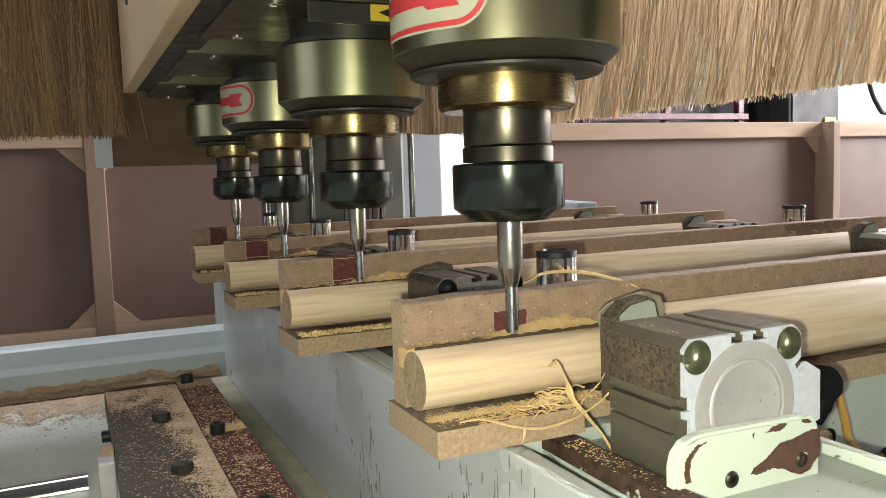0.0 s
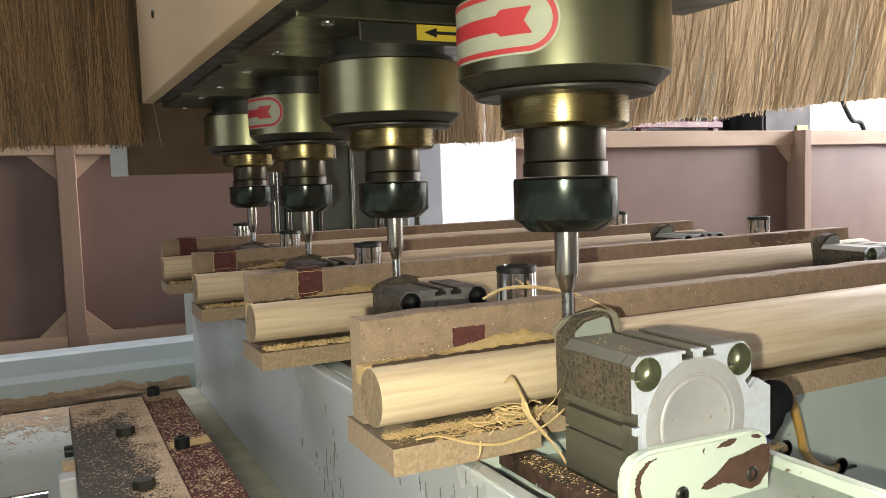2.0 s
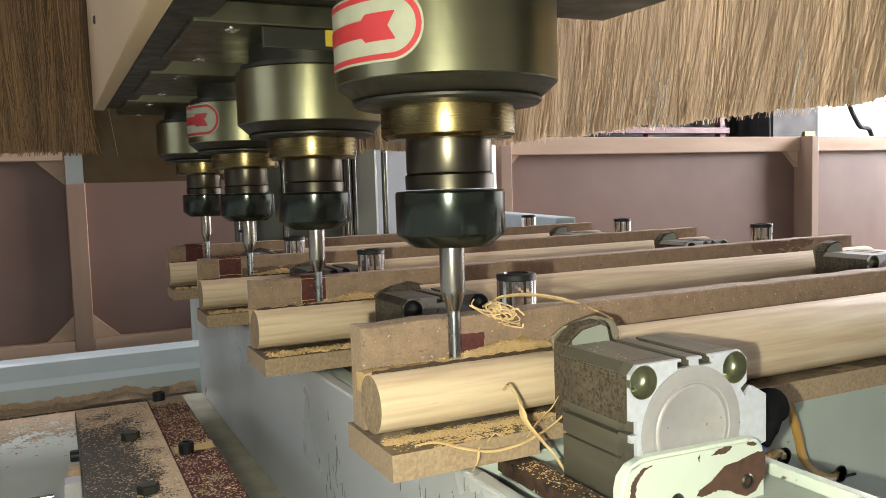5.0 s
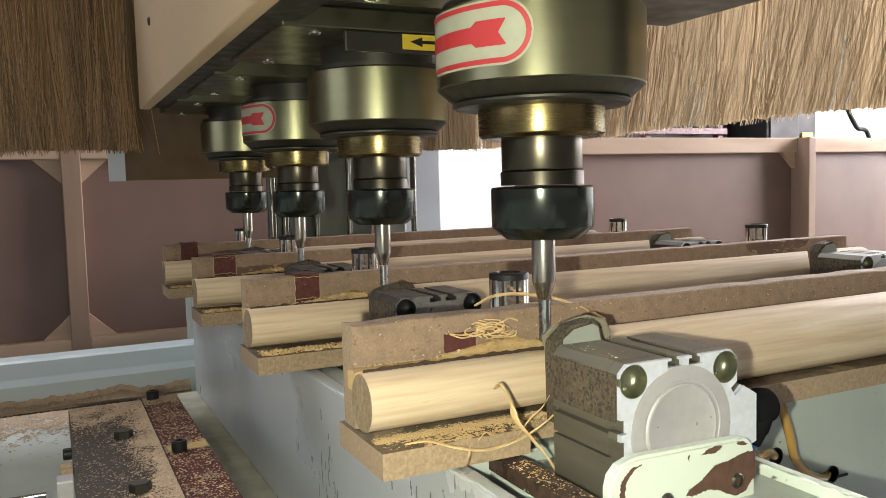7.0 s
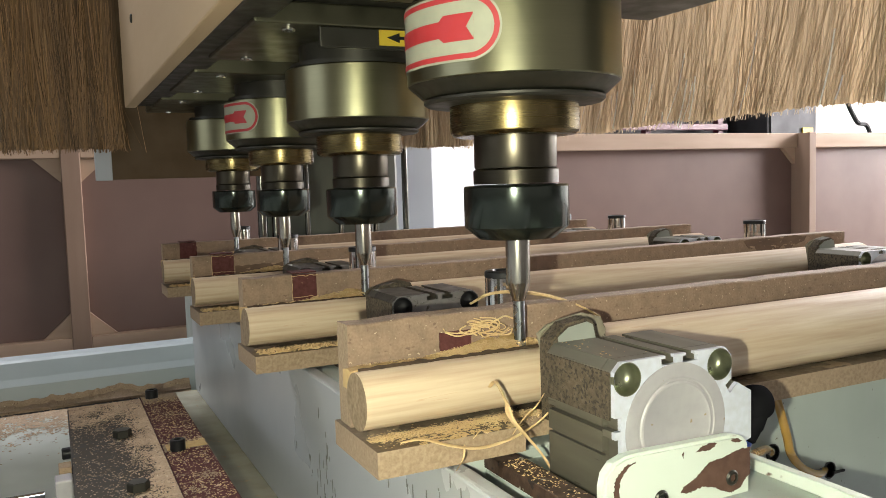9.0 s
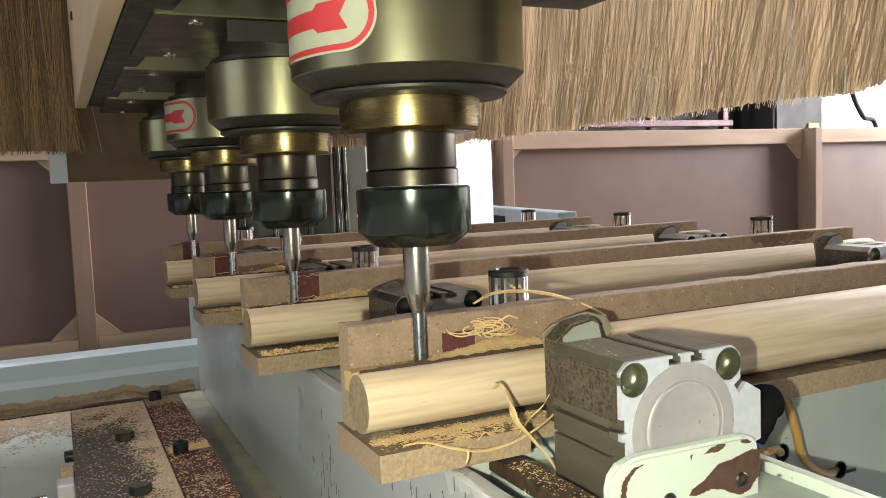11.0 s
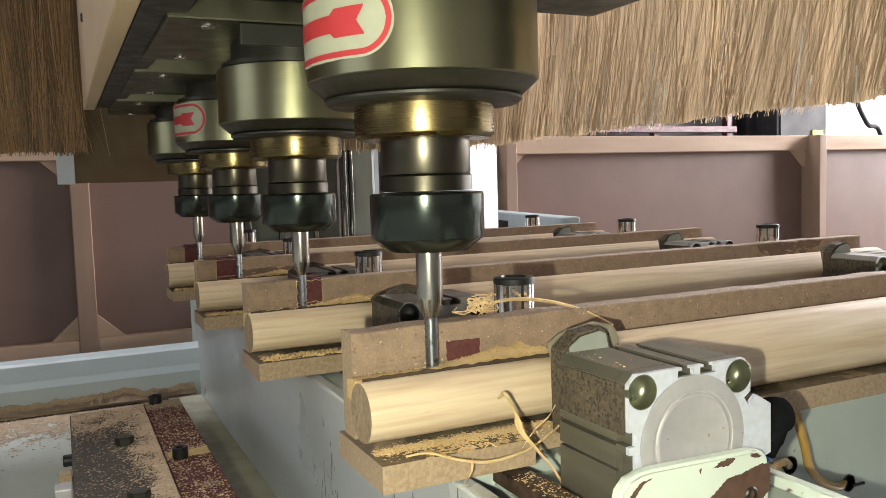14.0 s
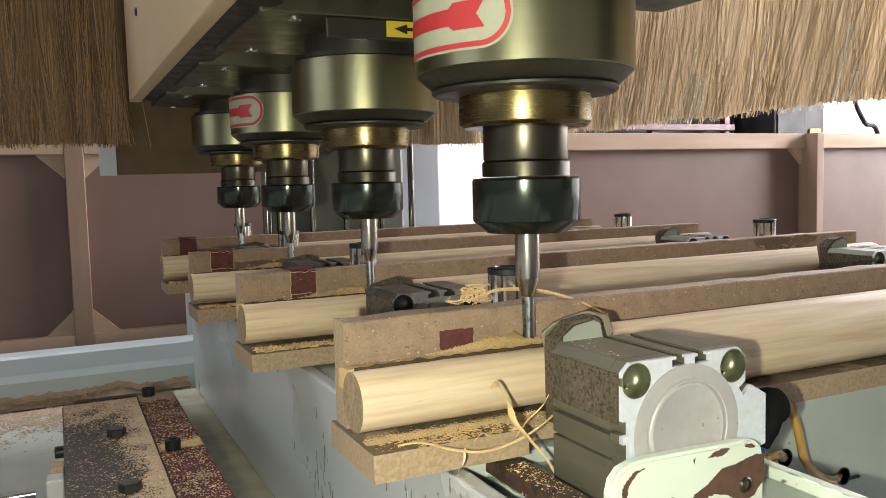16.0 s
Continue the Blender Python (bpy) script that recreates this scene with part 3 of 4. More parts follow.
def slide():
    s = base("slide_plate")
    tagged(s, "dark steel slide plate strewn with sawdust, bolted to the bed", "slide plate")
    part("plate", cube(-0.130, -0.062, -0.25, 0.475, 0.842, 0.860, bevel=0.0015), PLATE, s)
    part("riser", cube(-0.120, -0.03, -0.25, 0.465, 0.7901, 0.8415, bevel=0.001), DARK_STEEL, s)
    for y in (0.348, 0.207, 0.06):
        hexbolt("hex_bolt", (-0.089, y, 0.860), 0.0155, 0.007, DARK_STEEL, s)
    for y in (0.36, 0.30):
        socketbolt("side_bolt", (-0.130, y, 0.850), 0.010, 0.007, BLACK, s, up=(-1, 0, 0))
    r = base("red_strip")
    tagged(r, "dark red painted strip covered in sawdust beside the slide plate", "strip")
    part("strip", cube(-0.061, -0.025, -0.25, 0.497, 0.842, 0.8565, bevel=0.0015), RED_PLATE, r)
    for y in (0.488, 0.298, 0.12):
        socketbolt("cap_bolt", (-0.050, y, 0.8565), 0.0125, 0.009, BLACK, r)
    part("lower_ledge", cube(-0.024, -0.010, -0.25, 0.40, 0.7901, 0.812, bevel=0.001), GREY_PAINT, r, "grey ledge under the strip")
    for y in (0.10, 0.16, 0.215):
        socketbolt("ledge_bolt", (-0.017, y, 0.812), 0.009, 0.005, BLACK, r)
    d = tagged(base("sawdust_scatter"), "tan sawdust and crumbs strewn over the plates", "sawdust", kind="stuff")

    def on_plate(q):
        while True:
            x, y = q.uniform(-0.129, -0.063), q.uniform(0.02, 0.474)
            edge = (x + 0.13) / 0.067
            if q.random() < 0.07 + 0.93 * max(edge ** 3, (y - 0.36) / 0.11) * (0.5 + noise.noise((x * 60, y * 40, 1))):
                return x, y, 0.860

    def on_strip(q):
        return q.uniform(-0.060, -0.026), q.uniform(0.02, 0.496) if q.random() < 0.75 else q.choice([0.31, 0.48]) + q.uniform(-0.012, 0.012), 0.8565

    def layer(x0, x1, y0, y1, z, keep, step=0.0010):
        bm = bmesh.new()
        got = {}

        def v(i, j):
            if (i, j) not in got:
                x, y = x0 + i * step, y0 + j * step
                got[i, j] = bm.verts.new((x + 0.5 * step * noise.noise((i * 0.9, j * 0.9, 2)), y + 0.5 * step * noise.noise((i * 0.9, j * 0.9, 7)), z + 0.0003 + 0.0009 * abs(noise.noise((i * 0.7, j * 0.7, 4))) + 0.0008 * abs(noise.noise((x * 90, y * 90, 9)))))
            return got[i, j]
        for i in range(int((x1 - x0) / step)):
            for j in range(int((y1 - y0) / step)):
                x, y = x0 + i * step, y0 + j * step
                if keep(x, y) + 0.50 * noise.noise((x * 55, y * 38, 1)) + 0.35 * noise.noise((x * 230, y * 230, 3)) + 0.65 * noise.noise((x * 800, y * 800, 6)) > 0.5:
                    bm.faces.new((v(i, j), v(i + 1, j), v(i + 1, j + 1), v(i, j + 1)))
        return bm

    part("plate_dust", layer(-0.129, -0.0625, 0.0, 0.474, 0.860, lambda x, y: max(1.05 * ((x + 0.13) / 0.067) ** 2.6, (y - 0.34) / 0.15, -0.02)), SAWDUST, d)
    part("strip_dust", layer(-0.0605, -0.0255, 0.0, 0.496, 0.8565, lambda x, y: max((y - 0.455) / 0.03, 1.5 - abs(y - 0.305) / 0.010, 0.20)), SAWDUST, d)
    part("wood_sliver", cube(-0.0585, -0.0265, 0.2975, 0.3125, 0.8567, 0.8580, bevel=0.0005), CUT_WOOD, d, "pale wood sliver")
    part("bed_dust", layer(-0.45, 0.03, 0.50, 0.765, 0.790, lambda x, y: (y - 0.60) / 0.17 - 0.12 + 0.25 * min(1, max(0, (x + 0.32) / 0.25)), 0.0022), SAWDUST, d)
    part("crumbs", dust_bm(6000, on_plate, 0.00050, 11), SAWDUST, d)
    part("strip_crumbs", dust_bm(3200, on_strip, 0.00055, 12), SHAVING, d)
    part("bed_crumbs", dust_bm(900, lambda q: (q.uniform(-0.35, 0.02), 0.775 - abs(q.gauss(0, 0.06)), 0.790), 0.0012, 13), SAWDUST, d)
    g = base("guide_shaft", Matrix.Translation((0, 0.282, 0.835)))
    tagged(g, "polished steel guide shaft with an end block", "guide shaft")
    shade(part("shaft", lathe([(0.011, -0.9), (0.011, -0.150)], 32, axis="x"), CHROME, g))
    part("end_block", cube(-0.1425, -0.1302, -0.022, -0.004, -0.0449, 0.024, bevel=0.0015), DISC, g, "pale aluminium end block")
    part("end_cap", cube(-0.1395, -0.1304, -0.0035, 0.012, 0.008, 0.028, bevel=0.001), MDF_EDGE, g, "small tan spacer block")


# ---- jigs, dowels, clamps ----
ROWS = 4
PITCH = 0.25


def jig(k, tape):
    j = base("mdf_jig", Matrix.Translation((0, PITCH * k, 0)))
    tagged(j, "brown MDF jig with a tall back fence, worn by the cutter", "jig", group="jigs on the machine table")
    
    def wear(x, i, y, z):
        # the fence's top edge dips a little where the cutter passes
        return (y, z - (0.0008 + 0.0012 * noise.noise((x * 40, k, 0)) if z > 0.999 else 0))

    fence = part("fence", extrude_x([(0.0, 0.9455), (0.0, 0.9992), (0.0008, 1.0), (0.0152, 1.0), (0.016, 0.9992), (0.016, 0.9455)], 0, 0.693, 60, wear), [MDF, MDF_EDGE], j)
    plan = [(-0.002, -0.043), (0.079, -0.043), (0.079, -0.026), (0.172, -0.026), (0.172, -0.043), (0.569, -0.043), (0.569, -0.026), (0.664, -0.026), (0.664, -0.043), (0.693, -0.043), (0.693, 0.020), (-0.002, 0.020)]
    bm = bmesh.new()
    lo = [bm.verts.new((u, w, 0.9318)) for u, w in plan]
    hi = [bm.verts.new((u, w, 0.945)) for u, w in plan]
    bm.faces.new(lo)
    # the top's colour carries mottled stains and the shade before the dowel
    bm.faces.new(hi).material_index = 2
    for i in range(len(plan)):
        bm.faces.new((lo[i], lo[(i + 1) % len(plan)], hi[(i + 1) % len(plan)], hi[i])).material_index = 1
    part("base_board", bm, [MDF, MDF_EDGE, MDF_STAIN_SHADE], j, "base board with a stained top, its shade put into the colour")
    # patches of dark red abrasive cloth stuck to the fence
    x0, x1, z0, z1, over = tape
    edge = [(x0 + (x1 - x0) * i / 9, z0 + 0.0016 * noise.noise((i * 0.9, k, 0))) for i in range(10)]
    edge += [(x1 + 0.0007 * noise.noise((i * 1.3, k, 4)), z0 + (z1 - z0) * i / 6) for i in range(1, 6)]
    edge += [(x1 - (x1 - x0) * i / 9, z1 + (0 if over else 0.0012 * noise.noise((i * 0.8, k, 8)))) for i in range(10)]
    edge += [(x0 + 0.0007 * noise.noise((i * 1.1, k, 6)), z1 - (z1 - z0) * i / 6) for i in range(1, 6)]
    bm = prism_y(edge, -0.0014, -0.0002)
    if over:
        box(bm, x0, x1, -0.0014, 0.0172, 1.0004, 1.0014)
    part("red_cloth", bm, RED_TAPE, fence, "dark red abrasive cloth patch")
    if k in (1, 2):
        # loose white threads of the cloth
        for q in range(3):
            zt = (z0 + 0.004, z1 - 0.001, 0.5 * (z0 + z1))[q]
            run = [(x0 - 0.001 + (x1 - x0 + 0.002) * i / 7, -0.0019, zt + 0.0012 * noise.noise((i * 1.1, q * 3.0, k))) for i in range(8)] if q < 2 else [(x0 - 0.0005 + 0.0008 * noise.noise((i * 1.2, 5.0, k)), -0.0019, z0 + (z1 - z0) * i / 7) for i in range(8)]
            part("loose_thread", pipe(run, 0.00022, 5), SHAVING, fence, "pale loose thread")
    if k == 2:
        up = [(0.045 + 0.062 * i / 24, 0.9868 + 0.0020 * noise.noise((i * 0.6, 3.5, 0))) for i in range(25)]
        dn = [(0.045 + 0.062 * i / 24, 0.9740 + 0.0012 * noise.noise((i * 0.5, 9.5, 0))) for i in range(24, -1, -1)]
        part("scorch_mark", prism_y(up + dn, -0.0006, -0.0001), SCORCH, fence, "dark brown scorch smear")
    if k == 1:
        # a smear scorched into the fence by a blunt cutter
        up = [(0.535 + 0.095 * i / 24, 0.9990 - 0.0016 * (noise.noise((i * 0.7, 1.5, 0)) + 0.6)) for i in range(25)]
        dn = [(0.535 + 0.095 * i / 24, 0.9972 - 0.019 * math.sin(math.pi * i / 24) ** 0.6 * (0.75 + 0.5 * noise.noise((i * 0.5, 7.5, 0)))) for i in range(24, -1, -1)]
        part("scorch_mark", prism_y(up + dn, -0.0006, -0.0001), SCORCH, fence, "dark brown scorch smear")
    return j


def dowel(k):
    """A turned round; its left end is being routed away at the back."""
    d = base("dowel", Matrix.Translation((-0.003, PITCH * k, 0)))
    tagged(d, "pale beech dowel with a routed end, lying in the jig", "dowel", group="dowels in the jigs")
    cy, cz, r = -0.0222, 0.9665, 0.0213
    full = [(cy + r * math.cos(a), cz + r * math.sin(a)) for a in [2 * math.pi * i / 56 for i in range(56)]]
    shade(part("round_stock", extrude_x(full, 0.112, 0.690, 4), [BEECH, END_GRAIN], d), 50)
    # the turned tenon, and the ragged waste strip that the cutter leaves behind it
    rt, cz = 0.0143, 0.9649
    prof = [(cy + rt * math.cos(q), cz + rt * math.sin(q)) for q in [2 * math.pi * i / 48 for i in range(48)]]

    def rag(x, i, y, z):
        return (y + 0.0004 * noise.noise((x * 120, i * 0.4, k)), z + 0.0004 * noise.noise((x * 90, i * 0.5, k + 3))) if 6 < i < 18 else (y, z)

    shade(part("tenon", extrude_x(prof, -0.001, 0.1115, 50, rag), [BEECH, END_GRAIN], d), 40)
    strip = [(-0.0128, 0.9680), (-0.0132, 0.9780), (-0.0090, 0.9786), (-0.0012, 0.9772), (-0.0010, 0.9680)]

    def torn(x, i, y, z):
        return (y + (0.0013 * noise.noise((x * 130, 3 * k, 0.5)) if i < 2 else 0), z + (0.0013 * noise.noise((x * 100, i + 7 * k, 0.2)) if 0 < i < 4 else 0))

    part("waste_strip", extrude_x(strip, -0.0005, 0.1115, 70, torn), [CUT_WOOD, CUT_WOOD], d, "torn pale waste strip")
    # scorched edge and the crack's shade, both drawn as one dark strip
    burn = [(-0.0158, 0.9700), (-0.0158, 0.9784), (-0.0142, 0.9796), (-0.0138, 0.9700)]
    part("scorched_crack_shade", extrude_x(burn, 0.003, 0.1115, 70, lambda x, i, y, z: (y + 0.0012 * noise.noise((x * 130, 3 * k, 0.5)), z + (0.0012 * noise.noise((x * 150, 5 * k, 0.9)) if i in (1, 2) else 0))), [CRACK_DARK, CRACK_DARK], d, "thin dark scorched edge with the crack's shade")
    # chips and dust on the cut and on the board before it
    s = tagged(base("cutting_dust", Matrix.Translation((0, PITCH * k, 0))), "pale cutting dust and crumbs heaped along the routed dowel", "sawdust", group="dust on the jigs", kind="stuff")

    def heap(q):
        x = q.uniform(0.05, 0.112) if q.random() < 0.75 else q.uniform(0.004, 0.11)
        h = 0.0055 * max(0, 1 - abs(x - 0.085) / 0.045) * q.random() ** 0.5
        return x, q.uniform(-0.0130, -0.001), 0.9780 + h

    part("heap", dust_bm(5000 if k == 0 else 700, heap, 0.00042 if k == 0 else 0.0009, 30 + k), SHAVING, s)

    def before(q):
        return q.uniform(0.002, 0.095), -0.0265 + q.gauss(0, 0.003) if q.random() < 0.9 else q.uniform(-0.042, -0.026), 0.945 + 0.002 * q.random()

    part("board_dust", dust_bm(3200 if k == 0 else 900, before, 0.00042, 40 + k), SHAVING, s)
    if k:
        part("dust_clumps", dust_bm(260, lambda q: (q.uniform(0.003, 0.080), -0.040 + 0.016 * q.random() ** 0.7, 0.945), 0.0014, 60 + k, 0.9), SHAVING, s)
    else:
        part("fine_crumbs", dust_bm(1500, lambda q: (q.uniform(0.0, 0.10), -0.0265 + q.gauss(0, 0.0022), 0.945 + 0.0016 * q.random()), 0.0006, 65), SHAVING, s)
        part("fence_fuzz", dust_bm(500, lambda q: (q.uniform(0.001, 0.11), q.uniform(0.0005, 0.0155), 0.9985), 0.00035, 66), MDF_EDGE, s)
    bm = bmesh.new()
    cols = []
    for i in range(40):
        x = 0.046 + 0.066 * i / 39
        h = 0.0100 * math.exp(-((x - 0.088) / 0.024) ** 2) * (0.75 + 0.5 * noise.noise((x * 120, k, 0)) + 0.35 * noise.noise((x * 420, k, 4))) + 0.0012
        cols.append([bm.verts.new(p) for p in ((x, -0.0005, 0.973), (x, -0.0007, 0.9770 + h * 0.8), (x, -0.005 - 0.2 * h, 0.9770 + h * 0.6), (x, -0.0115, 0.9768 + h * 0.22), (x, -0.0130, 0.973))])
    for a, b in zip(cols, cols[1:]):
        for q in range(4):
            bm.faces.new((a[q], a[q + 1], b[q + 1], b[q]))
    part("packed_dust", bm, CUT_WOOD, s)


def rounded(w, h, r, seg=6):
    pts = []
    for cx, cz, a in ((w / 2 - r, h / 2 - r, 0), (-w / 2 + r, h / 2 - r, 90), (-w / 2 + r, -h / 2 + r, 180), (w / 2 - r, -h / 2 + r, 270)):
        for i in range(seg + 1):
            q = radians(a + 90 * i / seg)
            pts.append((cx + r * math.cos(q), cz + r * math.sin(q)))
    return pts


def prism_y(points, y0, y1, bevel=0.0):
    bm = bmesh.new()
    a = [bm.verts.new((x, y0, z)) for x, z in points]
    b = [bm.verts.new((x, y1, z)) for x, z in points]
    bm.faces.new(a)
    bm.faces.new(list(reversed(b)))
    for k in range(len(points)):
        bm.faces.new((a[k], a[(k + 1) % len(points)], b[(k + 1) % len(points)], b[k]))
    if bevel:
        bmesh.ops.recalc_face_normals(bm, faces=bm.faces)
        bmesh.ops.bevel(bm, geom=[e for e in bm.edges if all(v in a for v in e.verts) or all(v in b for v in e.verts)], offset=bevel, segments=2, affect="EDGES")
    return bm


def faced(points, holes, y0, y1):
    """A plate along y whose front has round holes; its rim keeps the first material for 2.4 mm, then takes the second."""
    bm = bmesh.new()
    rings = [[bm.verts.new((x, y, z)) for x, z in points] for y in (y0, y0 + 0.0024, y1)]
    n = len(points)
    for q, (a, b) in enumerate(zip(rings, rings[1:])):
        for k in range(n):
            bm.faces.new((a[k], a[(k + 1) % n], b[(k + 1) % n], b[k])).material_index = q
    edges = [bm.edges.get((rings[0][k], rings[0][(k + 1) % n])) for k in range(n)]
    for x, z, r in holes:
        loop = [bm.verts.new((x + r * math.cos(2 * math.pi * k / 32), y0, z + r * math.sin(2 * math.pi * k / 32))) for k in range(32)]
        edges += [bm.edges.new((loop[k], loop[(k + 1) % 32])) for k in range(32)]
    bmesh.ops.triangle_fill(bm, use_beauty=True, use_dissolve=False, edges=edges)
    return bm


def clamp(x, y, grimy=False):
    """A compact air cylinder that pushes a padded finger on the dowel. Its space: x along the jig, y to the jig."""
    c = base("pneumatic_clamp", Matrix.Translation((x, y, 0)))
    tagged(c, "compact air cylinder clamp caked with dark grime and dust" if grimy else "compact aluminium air cylinder clamp on a chipped green bracket", "clamp", group="clamps on the machine table")
    top, low = 0.990, 0.9225
    # silhouette with slots in the top, and a sensor rail beyond a small notch
    over = [(0.0, top - 0.004), (0.004, top), (0.0285, top), (0.0285, top - 0.0012), (0.0262, top - 0.0012), (0.0262, top - 0.0042), (0.0350, top - 0.0042), (0.0350, top - 0.0012), (0.0336, top - 0.0012), (0.0336, top),
            (0.0405, top), (0.0405, top - 0.0012), (0.0386, top - 0.0012), (0.0386, top - 0.0042), (0.0474, top - 0.0042), (0.0474, top - 0.0012), (0.0456, top - 0.0012), (0.0456, top),
            (0.064, top), (0.068, top - 0.004), (0.068, 0.9745), (0.0642, 0.9718), (0.0670, 0.9676), (0.0708, 0.9712), (0.0720, 0.9720), (0.0805, 0.9670), (0.0805, 0.9440), (0.068, 0.9400), (0.068, low + 0.003), (0.065, low)]
    out = [(0.003, low), (0.0, low + 0.003), (0.0, 0.9468), (0.0022, 0.9468), (0.0022, 0.9484), (0.0, 0.9484), (0.0, 0.9578), (0.004, 0.9578), (0.004, 0.9604), (0.0, 0.9604)] + over
    # the barrel's profile is far darker than the end cap
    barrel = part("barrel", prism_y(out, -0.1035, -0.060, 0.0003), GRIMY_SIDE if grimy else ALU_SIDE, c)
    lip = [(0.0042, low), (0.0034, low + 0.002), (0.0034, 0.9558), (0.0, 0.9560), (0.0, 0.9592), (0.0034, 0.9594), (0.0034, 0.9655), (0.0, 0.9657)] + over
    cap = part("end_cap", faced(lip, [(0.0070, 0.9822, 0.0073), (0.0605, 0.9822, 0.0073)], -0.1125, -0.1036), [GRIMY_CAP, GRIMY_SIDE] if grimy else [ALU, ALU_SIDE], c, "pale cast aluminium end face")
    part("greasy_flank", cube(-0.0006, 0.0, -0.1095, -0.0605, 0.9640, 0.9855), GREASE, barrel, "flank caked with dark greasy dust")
    for u in (0.0070, 0.0605):
        shade(part("bolt_well", lathe([(0.0076, 0.0001), (0.0073, 0.0002), (0.0072, -0.0030), (0.0069, -0.0052), (0.0058, -0.0070), (0.0036, -0.0081), (0.0002, -0.0085)], 32, axis="y", closed=False), BLACK if grimy else WELL, cap, "oily recessed bolt well", at=Matrix.Translation((u, -0.1126, 0.9822))))
    shade(part("end_disc", lathe([(0.0290, 0), (0.0290, 0.0003), (0.0280, 0.0005), (0.0225, 0.0005), (0.0220, 0.0001), (0.0210, 0.0001), (0.0205, 0.0007), (0.0195, 0.0009), (0.0185, 0.0003), (0.0002, 0.0003)], 64, axis="y"), GRIMY_CAP if grimy else DISC, cap, "worn grey round end disc", at=Matrix.Translation((0.0345, -0.1126, 0.9572))))
    sunk = 0.0065 if grimy else 0.0

    def low_top(points):
        return [(u, w - sunk if w > 0.97 else w) for u, w in points]
    bm = prism_y(low_top([(0.0030, 0.950), (0.0025, 0.984), (0.0030, 0.9910), (0.0120, 0.9983), (0.0245, 1.0002), (0.0290, 0.9978), (0.0312, 0.9900), (0.0312, 0.950)]), -0.0598, -0.0480, 0.0014)
    part("finger", bm, GREASE, c, "clamp finger caked with dark grease")
    bm = prism_y(low_top([(0.0065, 0.9880), (0.0065, 0.9925), (0.0130, 0.9968), (0.0240, 0.9986), (0.0276, 0.9968), (0.0296, 0.9880)]), -0.0603, -0.0597, 0.0002)
    part("finger_face", bm, GREASE if grimy else COLUMN_PALE, c, "worn grey-green finger face")
    bm = prism_y(low_top([(0.0110, 0.950), (0.0070, 0.9756), (0.0032, 0.9925), (0.0090, 0.9965), (0.0175, 0.9986), (0.0300, 1.0008), (0.0420, 0.9975), (0.0455, 0.9910), (0.0455, 0.950)]), -0.0479, -0.0440, 0.0012)
    part("pad", bm, GREASE if grimy else PAD, c, "dusty tan clamp pad")
    # bracket, bolts
    br = [(-0.0115, 0.905), (-0.0115, 0.9389), (-0.0100, 0.9445), (-0.0060, 0.9488), (0.0004, 0.9508), (0.0060, 0.9512), (0.0620, 0.9500), (0.0680, 0.9485), (0.0712, 0.9450), (0.0722, 0.9400), (0.0722, 0.905)]
    bracket = part("bracket", prism_y(br, -0.1200, -0.1131, 0.0014), CHIPPED, c, "pale green bracket with chipped paint")
    def flake(name, outline, label=""):
        # a ragged bare patch through the paint: an outline broken up by noise
        pts = []
        for (xa, za), (xb, zb) in zip(outline, outline[1:] + outline[:1]):
            steps = max(3, int(math.hypot(xb - xa, zb - za) / 0.0006))
            for q in range(steps):
                px, pz = xa + (xb - xa) * q / steps, za + (zb - za) * q / steps
                f = 0.0007 * noise.noise((px * 900, pz * 900, 2)) + 0.0006 * noise.noise((px * 2600, pz * 2600, 5))
                pts.append((max(-0.0108, min(0.0719, px + f)), pz + 0.0007 * noise.noise((px * 1100, pz * 1100, 8))))
        part(name, prism_y(pts, -0.1204, -0.1199), RUST, bracket, label)
    flake("bare_patch", [(0.0716, 0.9430), (0.0659, 0.9432), (0.0597, 0.9420), (0.0538, 0.9404), (0.0477, 0.9404), (0.0434, 0.9379), (0.0394, 0.9347), (0.0345, 0.9329), (0.0313, 0.9314), (0.0300, 0.9288), (0.0360, 0.9285), (0.0420, 0.9298), (0.0500, 0.9280), (0.0540, 0.9255), (0.0600, 0.9235), (0.0660, 0.9252), (0.0690, 0.9290), (0.0716, 0.9304)], "bare rusty patch in the paint")
    flake("paint_chip", [(0.0385, 0.9462), (0.0420, 0.9480), (0.0467, 0.9490), (0.0504, 0.9486), (0.0500, 0.9470), (0.0467, 0.9458), (0.0420, 0.9462)])
    flake("paint_chip", [(0.0600, 0.9482), (0.0640, 0.9486), (0.0665, 0.9468), (0.0630, 0.9466)])
    flake("paint_chip", [(0.0306, 0.9470), (0.0320, 0.9474), (0.0314, 0.9448)])
    flake("paint_chip", [(0.0054, 0.9478), (-0.0003, 0.9474), (-0.0030, 0.9448), (-0.0058, 0.9425), (-0.0068, 0.9360), (-0.0060, 0.9320), (-0.0035, 0.9320), (-0.0042, 0.9375), (-0.0034, 0.9415), (-0.0012, 0.9440), (0.0010, 0.9464)])
    for u, w in ((0.0604, 0.9305), (0.0190, 0.9290)):
        socketbolt("cap_bolt", (u, -0.1200, w), 0.0075, 0.0012, DARK_STEEL, bracket, up=(0, -1, 0))
    beam = part("mount_beam", cube(-0.020, 0.0965, -0.30, -0.031, 0.78, 0.9220, bevel=0.002), GREEN, c, "pale green mounting beam")
    part("beam_edge", cube(-0.0205, -0.006, -0.30, -0.045, 0.9222, 0.9300, bevel=0.0006), RAIL_RUST, beam, "dark worn beam edge")
    part("edge_strip", cube(0.0925, 0.0985, -0.30, -0.060, 0.9221, 0.9285, bevel=0.0008), CHIPPED, beam)
